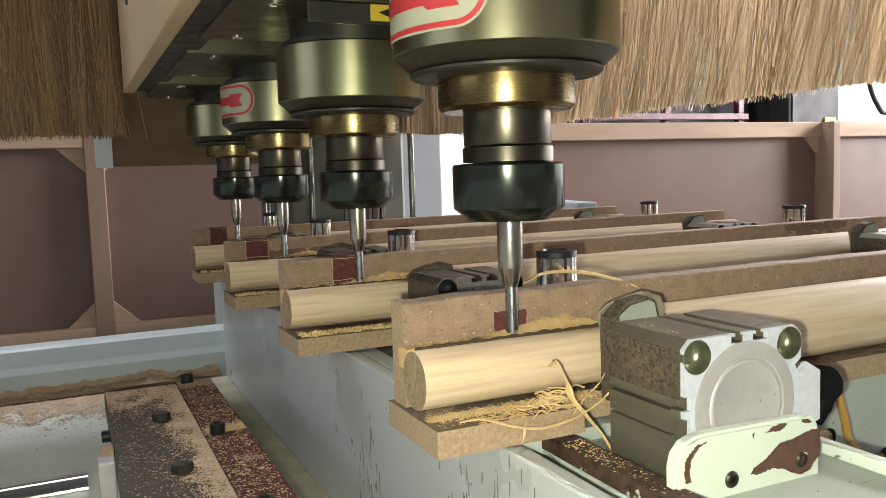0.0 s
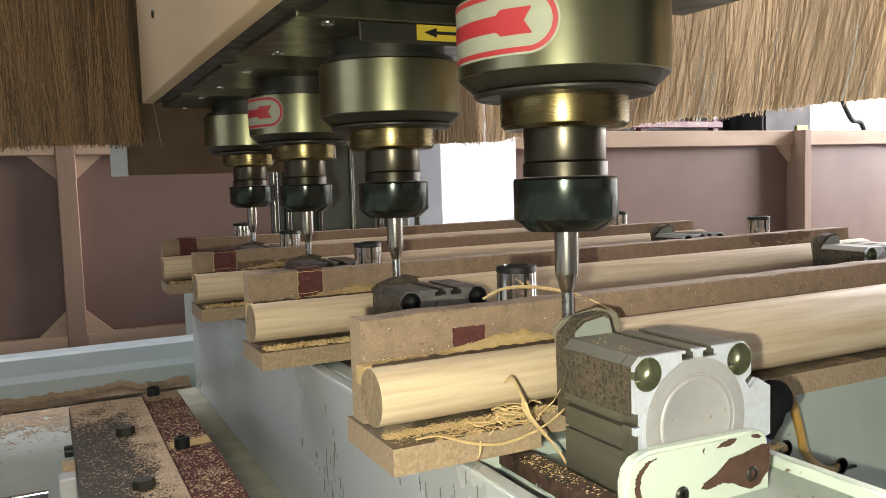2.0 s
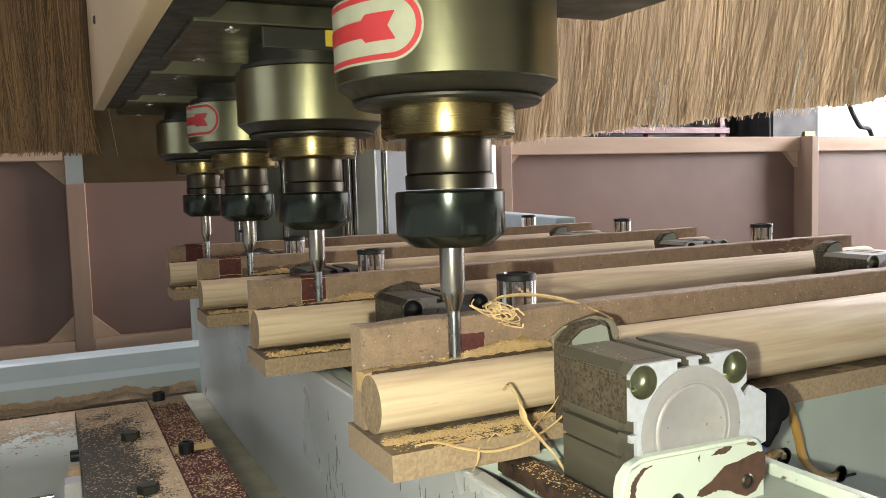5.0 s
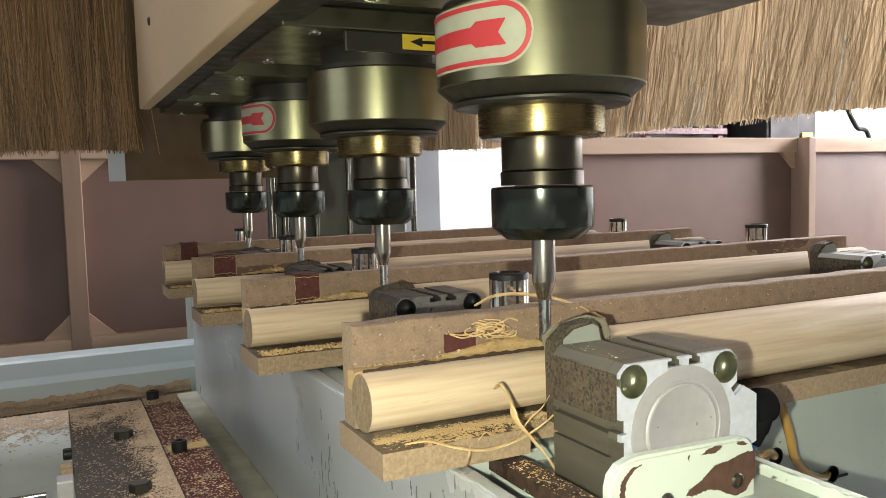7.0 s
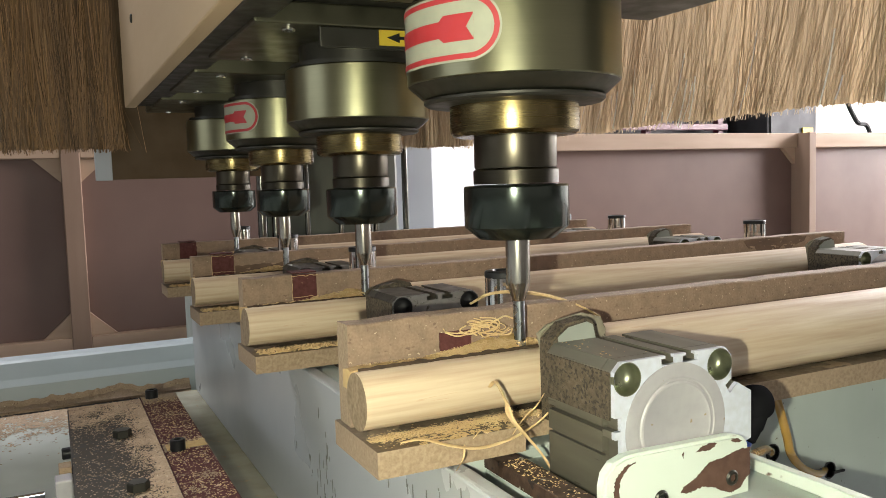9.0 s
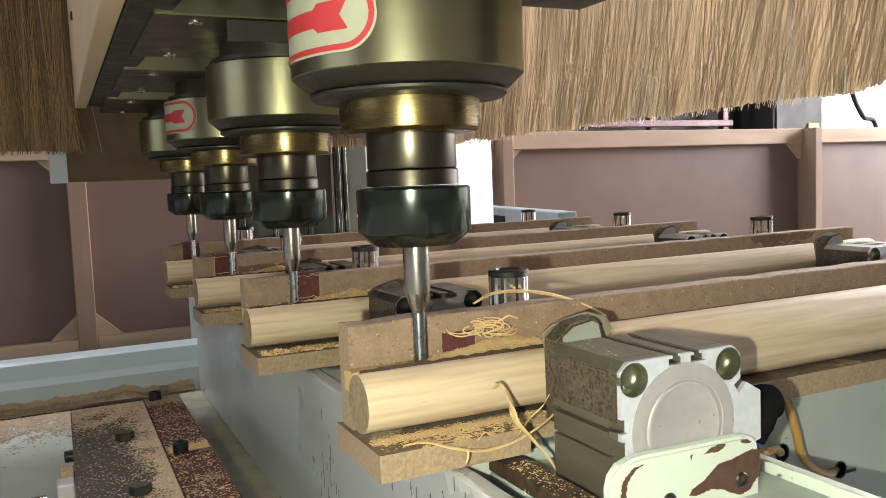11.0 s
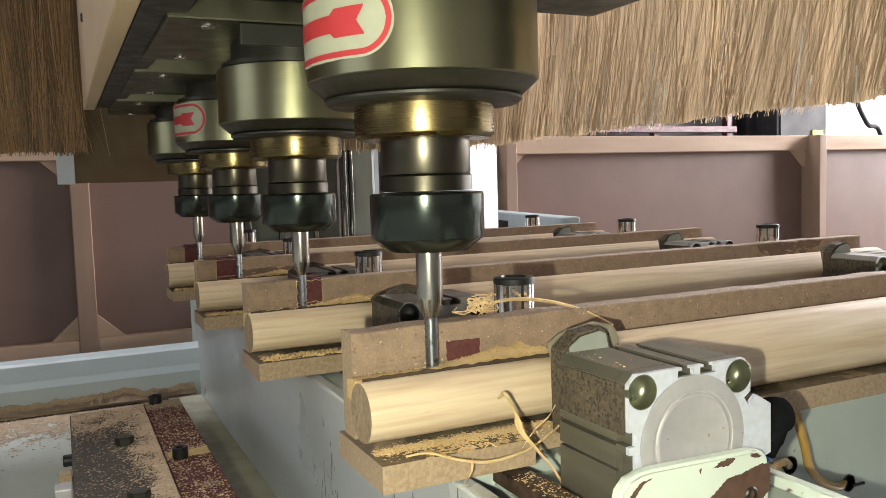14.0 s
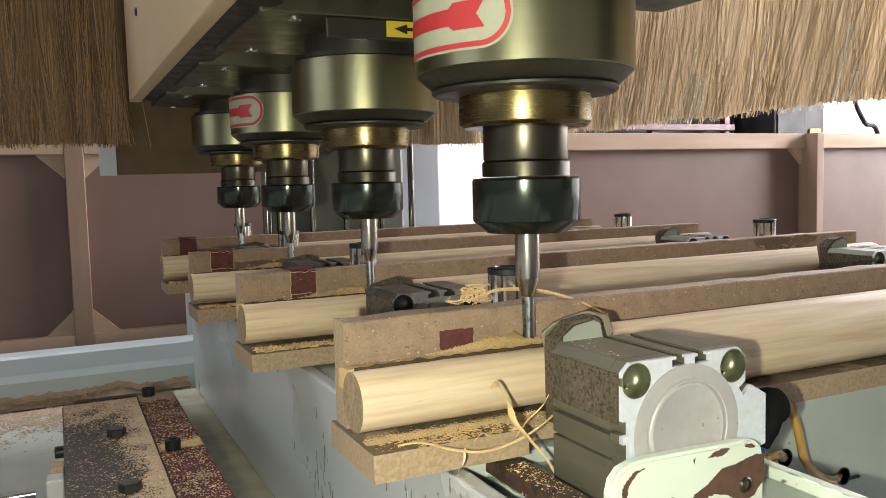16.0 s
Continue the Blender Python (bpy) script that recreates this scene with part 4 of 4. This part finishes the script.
    # elbow fitting
    shade(part("fitting", lathe([(0.0085, 0.0805), (0.0092, 0.0815), (0.0092, 0.0860), (0.0086, 0.0868), (0.0086, 0.0880), (0.0092, 0.0890), (0.0092, 0.0965), (0.0084, 0.1010), (0.0060, 0.1035), (0.0002, 0.1045)], 28, axis="x"), FITTING, c, "black push-in air fitting", at=Matrix.Translation((0, -0.100, 0.9555))))
    lean = Matrix.Translation((0.0955, -0.100, 0.9555)) @ pose(0, 0, 0, 0, 28, 0)
    shade(part("fitting_leg", lathe([(0.0062, -0.0190), (0.0070, -0.0182), (0.0078, -0.0120), (0.0084, -0.0110), (0.0084, 0.0)], 28), FITTING, c, at=lean))
    shade(part("release_ring", lathe([(0.0056, -0.0222), (0.0058, -0.0191)], 24), TUBE_BLUE, c, at=lean))
    return c


def peg(x, y):
    p = base("chrome_peg", Matrix.Translation((x, y, 0)))
    tagged(p, "short chrome-plated post with a black cap behind the jig", "post", group="posts behind the jigs")
    # fluted: round ribs; groove faces take dark steel in place of dark reflections
    bm = lathe([(0.0120, 0.9295), (0.0120, 1.0122)], 40)
    for v in bm.verts:
        k = round(math.atan2(v.co.y, v.co.x) / (2 * math.pi / 40)) % 5
        f = (0.93, 0.975, 1.0, 0.975, 0.93)[k]
        v.co.x *= f
        v.co.y *= f
    for f in bm.faces:
        c = f.calc_center_median()
        if math.hypot(c.x, c.y) < 0.0113:
            f.material_index = 1
    post = part("post", bm, [CHROME, DARK_STEEL], p)
    shade(part("cap", lathe([(0.0118, 1.0118), (0.0122, 1.0123), (0.0122, 1.0152), (0.0116, 1.0158), (0.0075, 1.0162), (0.0070, 1.0150), (0.0002, 1.0150)], 28), BLACK, post, "black plastic cap"))


def tubes():
    t = tagged(base("air_tube"), "amber plastic air tube bent into a hole in the table", "tube", group="air tubes")
    shade(part("tube", pipe([(0.2640, -0.0365, 0.9317), (0.2645, -0.040, 0.921), (0.2670, -0.042, 0.908), (0.2720, -0.041, 0.895), (0.282, -0.040, 0.885), (0.296, -0.037, 0.8775), (0.309, -0.033, 0.8735), (0.321, -0.026, 0.8725)], 0.0027, 12), TUBE, t), 60)
    t = tagged(base("air_tube"), "amber plastic air tube bent into a hole in the table", "tube", group="air tubes")
    shade(part("tube", pipe([(0.167, -0.100, 0.9349), (0.170, -0.097, 0.928), (0.20, -0.075, 0.916), (0.245, -0.045, 0.904), (0.260, -0.036, 0.897), (0.268, -0.026, 0.8935)], 0.0027, 12), TUBE, t), 60)


def shavings():
    def ribbon(points, w, label, t=0.28):
        s = tagged(base("wood_shaving"), label, "wood shaving", group="long shavings")
        part("ribbon", pipe(points, w, 6, lambda u: 0.55 + 0.45 * math.sin(math.pi * min(1, u * 1.15 + 0.05)), t), SHAVING, s)
    ribbon([(0.010, -0.0425, 0.9478), (0.020, -0.0455, 0.9485), (0.033, -0.050, 0.9445), (0.047, -0.052, 0.9415), (0.062, -0.053, 0.943), (0.074, -0.054, 0.947), (0.084, -0.055, 0.953), (0.090, -0.053, 0.958)], 0.0013, "thin pale wood shaving curling over the board's edge", 0.6)
    ribbon([(0.057, -0.046, 0.969), (0.0585, -0.050, 0.972), (0.061, -0.055, 0.963), (0.063, -0.056, 0.955), (0.071, -0.056, 0.945), (0.079, -0.057, 0.935), (0.084, -0.058, 0.9265)], 0.0021, "broad brown wood shaving hanging by the clamp", 0.35)
    ribbon([(0.078, 0.012, 1.0015), (0.091, 0.012, 1.006), (0.110, 0.011, 1.0055), (0.129, 0.008, 1.0015), (0.143, 0.000, 0.996), (0.150, -0.012, 0.990)], 0.0022, "long pale wood shaving arching over the fence", 0.5)
    ribbon([(0.046, -0.048, 0.9452), (0.050, -0.049, 0.9490), (0.053, -0.050, 0.9475), (0.056, -0.050, 0.9505)], 0.0009, "short frayed wood shaving on the board's edge", 0.4)
    ribbon([(0.040, -0.0505, 0.9440), (0.038, -0.0525, 0.9380), (0.034, -0.0530, 0.9330)], 0.0007, "short frayed wood shaving hanging over the board's edge", 0.4)
    ribbon([(0.066, -0.052, 0.9450), (0.072, -0.0535, 0.9530), (0.079, -0.0545, 0.9585), (0.0835, -0.0545, 0.9640)], 0.0008, "thin wood shaving leaning on the clamp", 0.5)
    c = tagged(base("clamp_crumbs"), "pale crumbs of wood lying on the clamp and its rail", "sawdust", kind="stuff")
    part("barrel_crumbs", dust_bm(26, lambda q: (0.086 + abs(q.gauss(0, 0.010)), q.uniform(-0.104, -0.061), 0.9901), 0.0005, 91), SHAVING, c)
    part("rail_crumbs", dust_bm(200, lambda q: (q.uniform(0.0618, 0.0755), -0.046 - abs(q.gauss(0, 0.035)), 0.9301), 0.0005, 92), SHAVING, c)
    part("board_flakes", dust_bm(150, lambda q: (q.uniform(0.02, 0.078), q.uniform(-0.0425, -0.030), 0.9451), 0.0013, 93, 0.3), SHAVING, c)
    # a loose tangle of fine shavings that the cutter throws about
    b = tagged(base("shaving_tangle"), "loose tangle of fine pale wood shavings", "wood shaving")
    rnd = random.Random(77)
    for i in range(22):
        a, r = rnd.uniform(0, 6.28), rnd.uniform(0.0018, 0.0085)
        x0, z0 = rnd.uniform(-0.014, 0.014), rnd.uniform(-0.001, 0.004)
        pts = [(x0 + r * math.cos(a + q) * 1.3 + q * 0.0012, rnd.uniform(-0.003, 0.003), max(0.0, z0 + 0.0035 + 0.5 * r * math.sin(a + q))) for q in (0, 0.8, 1.6, 2.5, 3.3)]
        part("strand", pipe(pts, rnd.uniform(0.00025, 0.0006), 5), SHAVING, b)
    return b


# ---- the routing head ----
Z0 = 1.0680


def label_bm(r, a0, a1, z0, z1, span, bands, nu=260):
    """A thin sticker bent round a body of radius r. bands: pairs of outlines (low, high) over the way p from its rounded end."""
    bm = bmesh.new()
    for low, high in bands:
        last = None
        for i in range(nu + 1):
            u = i / nu
            p = (1 - u) * span
            lo, hi = low(p), max(low(p), high(p))
            a = a0 + (a1 - a0) * u
            col = [(r * math.cos(a), r * math.sin(a), z0 + (z1 - z0) * (v + 0.5)) for v in (lo, hi)]
            if last and (hi - lo > 1e-5 or last[1] > 1e-5):
                bm.faces.new([bm.verts.new(c) for c in (last[0][0], col[0], col[1], last[0][1])])
            last = (col, hi - lo)
    bmesh.ops.remove_doubles(bm, verts=bm.verts, dist=1e-6)
    return bm


def spindle(k, dx, labelled):
    s = base("router_spindle", pose(dx, PITCH * k, Z0))
    tagged(s, "brushed steel router spindle with a black collet nut and slim cutter", "router spindle", group="spindles on the routing head")
    R = 0.0575
    shade(part("housing", lathe([(R - 0.0006, 0.0535), (R, 0.0541), (R, 0.0935), (R - 0.001, 0.0945), (0.050, 0.0945)], 96), BODY_STEEL, s, "brushed steel spindle housing"), 30)
    # the chamfer has a much darker colour than the housing
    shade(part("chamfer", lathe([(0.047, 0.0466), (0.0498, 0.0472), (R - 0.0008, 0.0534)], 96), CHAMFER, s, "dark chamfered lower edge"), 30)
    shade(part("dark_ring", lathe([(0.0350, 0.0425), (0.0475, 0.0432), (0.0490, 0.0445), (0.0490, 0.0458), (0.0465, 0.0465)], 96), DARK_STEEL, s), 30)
    shade(part("flange", lathe([(0.0300, 0.0262), (0.0325, 0.0262), (0.0348, 0.0282), (0.0350, 0.0290), (0.0350, 0.0424)], 96), BRASS, s, "gold-coloured flange"), 30)
    shaft = shade(part("shaft", lathe([(0.0222, 0.0090), (0.0225, 0.0096), (0.0225, 0.0261)], 64), SHAFT, s), 30)
    shade(part("collar", lathe([(0.0212, 0.0005), (0.0232, 0.0006), (0.0233, 0.0078), (0.0226, 0.0084), (0.0218, 0.0089)], 64), BAND, shaft, "dark oiled collar"), 30)
    nut = shade(part("collet_nut", lathe([(0.0150, -0.0292), (0.0212, -0.0292), (0.0284, -0.0231), (0.0288, -0.0224), (0.0288, -0.0014), (0.0281, -0.0003), (0.0215, 0.0002)], 64), NUT, s, "black collet nut"), 30)
    shade(part("shank", lathe([(0.0035, -0.0640), (0.0038, -0.0630), (0.0065, -0.0545), (0.0067, -0.0535), (0.0067, -0.0285)], 40), SHANK, nut, "ground steel shank"), 30)
    bm = lathe([(0.0030, -0.0958), (0.0033, -0.0955), (0.0033, -0.0642)], 20)
    part("cutter", bm, BIT, nut, "slim grey carbide cutter", smooth=False)
    shade(part("neck", lathe([(0.0535, 0.0946), (0.0535, 0.0985), (0.046, 0.0990), (0.046, 0.1129)], 64), DARK_STEEL, s), 30)
    if labelled:
        a_end, a_start = radians(-125.5), radians(-260)
        span = R * (a_end - a_start) / 0.0322

        def edge(p, grow):
            h, e = 0.5 * grow, 0.5 * (1 - grow)
            return 0 if p <= e else math.sqrt(max(0, h * h - (0.5 - p) ** 2)) if p < 0.5 else h

        def arrow(p):
            return 0 if p < 0.42 else 0.20 if p < 0.95 else 0.20 - 0.075 * min(1, (p - 0.95) / 0.09) if p < 2.4 else 0

        def notch(p):
            return min(arrow(p), max(0, 0.20 * (1 - (p - 0.42) / 0.13)))

        white = [(lambda p: -edge(p, 1), lambda p: edge(p, 1))]
        red = [(lambda p: edge(p, 0.77), lambda p: edge(p, 0.93)), (lambda p: -edge(p, 0.93), lambda p: -edge(p, 0.77)), (notch, arrow), (lambda p: -arrow(p), lambda p: -notch(p))]
        sticker = part("label", label_bm(R + 0.0004, a_start, a_end, 0.0600, 0.0922, span, white), LABEL, s, "pale label with a red arrow in a red outline", smooth=True)
        part("label_arrow", label_bm(R + 0.0007, a_start, a_end, 0.0600, 0.0922, span, red), LABEL_RED, sticker, "red arrow and outline", smooth=True)
    return s


def head():
    """Plates and boards above the spindles; its space is that of the moving head."""
    c = base("routing_head", pose(0, 0, Z0))
    tagged(c, "dark steel routing head with plywood side board", "routing head")
    part("main_plate", cube(-0.105, 0.165, -0.20, 0.80, 0.136, 0.160, bevel=0.002), DARK_STEEL, c)
    for k in range(ROWS):
        y = PITCH * k
        plate = part("mount_plate", cube(-0.100, 0.165, y - 0.085, y + 0.085, 0.1130, 0.1285, bevel=0.0015), PLATE_STEEL, c)
        part("spacer_plate", cube(-0.080, 0.080, y - 0.100, y + 0.100, 0.1286, 0.1359, bevel=0.0015), DARK_STEEL, c)
        for x in (-0.072, 0.072):
            for v in (-0.068, 0.068):
                socketbolt("plate_bolt", (x, y + v, 0.1130), 0.010, 0.002, STEEL, plate, up=(0, 0, -1))
    sticker = part("sticker", cube(-0.0115, 0.034, 0.1640, 0.1649, 0.1010, 0.1120), YELLOW, c, "yellow sticker with a black arrow")
    bm = bmesh.new()
    box(bm, 0.003, 0.028, 0.1630, 0.1638, 0.1055, 0.1077)
    f = [bm.verts.new((x, y, z)) for x, y, z in ((-0.006, 0.1634, 0.1066), (0.004, 0.1634, 0.1030), (0.004, 0.1634, 0.1102))]
    bm.faces.new(f)
    part("sticker_arrow", bm, BLACK, sticker)
    part("sticker_bracket", cube(-0.055, 0.085, 0.1652, 0.1695, 0.0985, 0.1128, bevel=0.001), DARK_STEEL, c)
    board = part("side_board", cube(-0.132, -0.118, -0.25, 0.78, 0.114, 0.40, bevel=0.0015), PLYWOOD, c, "pale plywood side board")
    part("under_rail", cube(-0.117, -0.087, -0.25, 0.775, 0.116, 0.140, bevel=0.002), DARK_STEEL, c)
    part("top_plate", cube(-0.116, 0.14, -0.25, 0.979, 0.40, 0.42, bevel=0.002), DARK_STEEL, c)
    for y in (-0.20, 0.32, 0.84):
        part("skirt_arm", cube(0.141, 0.47, y, y + 0.03, 0.402, 0.418, bevel=0.002), DARK_STEEL, c)
    part("back_plate", cube(-0.09, 0.10, 0.80, 0.83, 0.161, 0.399, bevel=0.002), DARK_STEEL, c)
    part("lift_block", cube(-0.08, 0.10, -0.18, 0.79, 0.161, 0.399, bevel=0.004), DARK_STEEL, c)
    # the lifting column behind the spindles, its rods and the white cover that ride with the head
    part("column_back", cube(0.100, 0.275, 0.985, 1.045, -0.19, 0.38, bevel=0.003), COLUMN, c, "grimy grey-green lifting column")
    part("column_post", cube(0.299, 0.345, 0.990, 1.040, -0.19, 0.38, bevel=0.006), COLUMN_PALE, c, "pale grey column post")
    for x, r in ((0.090, 0.008), (0.112, 0.007), (0.168, 0.005), (0.2280, 0.005), (0.280, 0.0065), (0.2935, 0.0045), (0.3515, 0.0055)):
        shade(part("guide_rod", lathe([(r, -0.19), (r, 0.38)], 20), ROD, c, "dull steel guide rod", at=Matrix.Translation((x, 0.975, 0))))
    for name, a, b in (("rear_cover", (0.489, 1.150), (0.797, 1.355)), ("rear_cover_side", (0.340, 1.130), (0.4885, 1.149))):
        turn = math.degrees(math.atan2(b[1] - a[1], b[0] - a[0]))
        m = Matrix.Translation((a[0], a[1], 0)) @ pose(0, 0, 0, 0, 0, turn)
        part(name, cube(0, math.dist(a, b), 0, 0.006, -0.20, 0.38, bevel=0.001), WHITE, c, "white painted sheet cover", at=m)
    part("cover_beam", cube(0.09, 0.797, 0.98, 1.375, 0.381, 0.41, bevel=0.003), DARK_STEEL, c)
    part("card_shield", cube(-0.150, 0.10, 0.895, 0.901, 0.021, 0.30, bevel=0.001), CARD, c, "brown cardboard shield")
    part("pale_strip", cube(-0.168, -0.145, 0.889, 0.8935, 0.020, 0.30, bevel=0.001), WHITE, c, "pale metal edge strip")
    for y, z in ((0.62, 0.20), (0.45, 0.26)):
        socketbolt("screw", (-0.132, y, z), 0.010, 0.002, DARK_STEEL, board, up=(-1, 0, 0))
    return c


def brush(name, length, seed, count, top, low, lean, label, pale, hair, mass):
    """A skirt of bristles along x from 0 to length; a mass behind and loose strands before it."""
    b = base(name)
    tagged(b, label, "brush skirt", group="brush skirts of the routing head")
    part("holder", cube(-0.002, length + 0.002, -0.002, 0.016, top - 0.012, top + 0.010, bevel=0.001), DARK_STEEL, b)
    rnd = random.Random(seed)
    bm = bmesh.new()
    n = int(length / 0.0008)
    fr = []
    for i in range(n + 1):
        x = length * i / n
        e = low + 0.004 + 0.008 * noise.noise((x * 15, seed, 0)) + 0.002 * noise.noise((x * 160, seed, 0)) + rnd.uniform(-0.0008, 0.0008)
        w = 0.006 * noise.noise((x * 45, seed, 3)) + 0.003 * noise.noise((x * 260, seed, 5)) + rnd.uniform(-0.0008, 0.0008)
        fr.append([bm.verts.new((x + 0.012 * s * noise.noise((x * 30, 0, seed)), 0.002 + w * s, top - 0.012 + (e - top + 0.012) * s)) for s in (0, 0.4, 0.75, 1.0)])
    for i in range(n):
        for q in range(3):
            bm.faces.new((fr[i][q], fr[i + 1][q], fr[i + 1][q + 1], fr[i][q + 1]))
    part("bristle_mass", bm, mass, b)

    def strands(num, w, ys, start):
        verts, faces = [], []
        for _ in range(num):
            x = rnd.uniform(0, length)
            clump = noise.noise((x * 34, seed, 9))
            y = rnd.uniform(*ys)
            z0 = start(rnd)
            tip = low + 0.002 + 0.008 * noise.noise((x * 15, seed, 0)) + rnd.uniform(-0.004, 0.007)
            sx = (lean + 0.16 * clump + rnd.gauss(0, 0.09)) * (z0 - tip)
            sy = rnd.gauss(0, 0.003)
            k = len(verts)
            ww = w * rnd.uniform(0.6, 1.5)
            tilt = ww * rnd.uniform(-0.8, 0.8)
            for s in (0, 0.5, 1):
                px, py, pz = x + sx * s ** 1.5, y + sy * s, z0 + (tip - z0) * s
                verts += [(px - ww, py, pz), (px + ww, py + tilt, pz)]
            for s in (0, 2):
                faces.append((k + s, k + s + 1, k + s + 3, k + s + 2))
        me = bpy.data.meshes.new("strands")
        me.from_pydata(verts, [], faces)
        return me
    st = new("bristle_fringe", strands(count, 0.00034, (-0.0035, 0.001), lambda q: q.uniform(low + 0.02, top - 0.012)))
    st.data.materials.append(hair)
    st.parent = b
    tagged(st, kind="stuff")
    if pale:
        st = new("stray_bristle", strands(pale, 0.00065, (-0.010, -0.007), lambda q: q.uniform(low + 0.015, low + 0.09)))
        st.data.materials.append(BRISTLE_PALE)
        st.parent = b
        tagged(st, "stray pale shiny bristles", kind="stuff")
    return b


hall()
partition()
far_things()
bed()
slide()
TAPES = [(0.052, 0.0710, 0.9745, 0.9895, False), (0.040, 0.0600, 0.977, 0.9995, True), (0.0205, 0.0435, 0.977, 0.9995, True), (0.022, 0.044, 0.977, 0.9995, True)]
for k in range(ROWS):
    jig(k, TAPES[k])
    dowel(k)
first = clamp(0.082, 0.0)
second = clamp(0.082, PITCH, True)
for k in range(ROWS):
    for x in (0.082, 0.572):
        if (k, x) not in ((0, 0.082), (1, 0.082)):
            copy_thing(second if x < 0.1 else first, Matrix.Translation((x, PITCH * k, 0)))
for k in range(ROWS):
    for x in (0.114, 0.588):
        peg(x, PITCH * k + 0.035)
tubes()
TANGLE = shavings()
SPINDLES = [spindle(k, (0, 0.0019, 0.0019, -0.001)[k], k in (0, 2)) for k in range(ROWS)]
HEAD = head()
LOW, TOP = 1.128 - Z0, 0.397
SKIRT_FAR = brush("brush_skirt", 0.585, 1, 500, TOP, LOW, 0.05, "dense tan bristle skirt at the back of the routing head", 0, BRISTLE, BRISTLE_ROOT)
SKIRT_SIDE = brush("brush_skirt", 1.05, 2, 1200, TOP, LOW, -0.22, "dense tan bristle skirt with stray pale bristles", 26, BRISTLE, BRISTLE_ROOT)
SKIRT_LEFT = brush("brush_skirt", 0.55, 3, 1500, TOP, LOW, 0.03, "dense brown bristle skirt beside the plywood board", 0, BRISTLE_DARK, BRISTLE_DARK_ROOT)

# the head's way: seconds, x, y
WAY = [(0, 0.0581, -0.0085), (0.5, 0.0737, -0.0085), (1, 0.0895, -0.0085), (1.5, 0.1053, -0.0085), (2.0, 0.1205, -0.0085), (2.2, 0.1240, -0.0080), (2.4, 0.1240, -0.0072),
       (2.5, 0.1130, -0.0068), (2.6, 0.0880, -0.0064), (2.7, 0.0640, -0.0061), (2.8, 0.0410, -0.0058), (2.9, 0.0170, -0.0056), (3.0, 0.0030, -0.0055), (3.1, 0.0008, -0.0053), (3.3, 0.0012, -0.0051),
       (3.5, 0.0048, -0.0050), (4.0, 0.0197, -0.0049), (5.0, 0.0511, -0.0047), (6.5, 0.0982, -0.0043), (7.0, 0.1139, -0.0041), (7.4, 0.1245, -0.0040), (7.7, 0.1292, -0.0062), (8.0, 0.1279, -0.0085),
       (8.5, 0.1136, -0.0085), (9.0, 0.0976, -0.0085), (10.0, 0.0661, -0.0085), (11.5, 0.0189, -0.0085), (12.0, 0.0032, -0.0085), (12.25, -0.0005, -0.0072), (12.5, 0.0001, -0.0063), (13.0, 0.0103, -0.0049),
       (13.5, 0.0259, -0.0048), (14.0, 0.0415, -0.0046), (14.5, 0.0573, -0.0045), (15.0, 0.0724, -0.0043), (15.5, 0.0879, -0.0042), (16.0, 0.1036, -0.0040)]


def motions():
    def ride(ob, x, y, turn=0):
        walk(ob, [(t, pose(x + hx, y + hy, Z0, 0, 0, turn)) for t, hx, hy in WAY])
    for k, s in enumerate(SPINDLES):
        ride(s, (0, 0.0019, 0.0019, -0.001)[k], PITCH * k)
    ride(HEAD, 0, 0)
    ride(SKIRT_FAR, -0.128, 0.905)
    ride(SKIRT_SIDE, 0.447, 0.885, -90)
    ride(SKIRT_LEFT, -0.682, 0.868)
    # the tangle is thrown up beside the cloth, and later onto the fence
    walk(TANGLE, [(0, pose(0.060, -0.040, 0.9455)), (4.2, pose(0.060, -0.040, 0.9455)), (4.9, pose(0.064, -0.030, 1.000, 0, 20, 20)), (5.6, pose(0.074, -0.006, 0.9855)), (11.6, pose(0.074, -0.006, 0.9855)),
                  (11.9, pose(0.076, -0.004, 1.022, 10, 30, 20)), (12.2, pose(0.0745, 0.007, 1.0005, 0, 0, 30)), (16, pose(0.0745, 0.007, 1.0005, 0, 0, 30))])


motions()
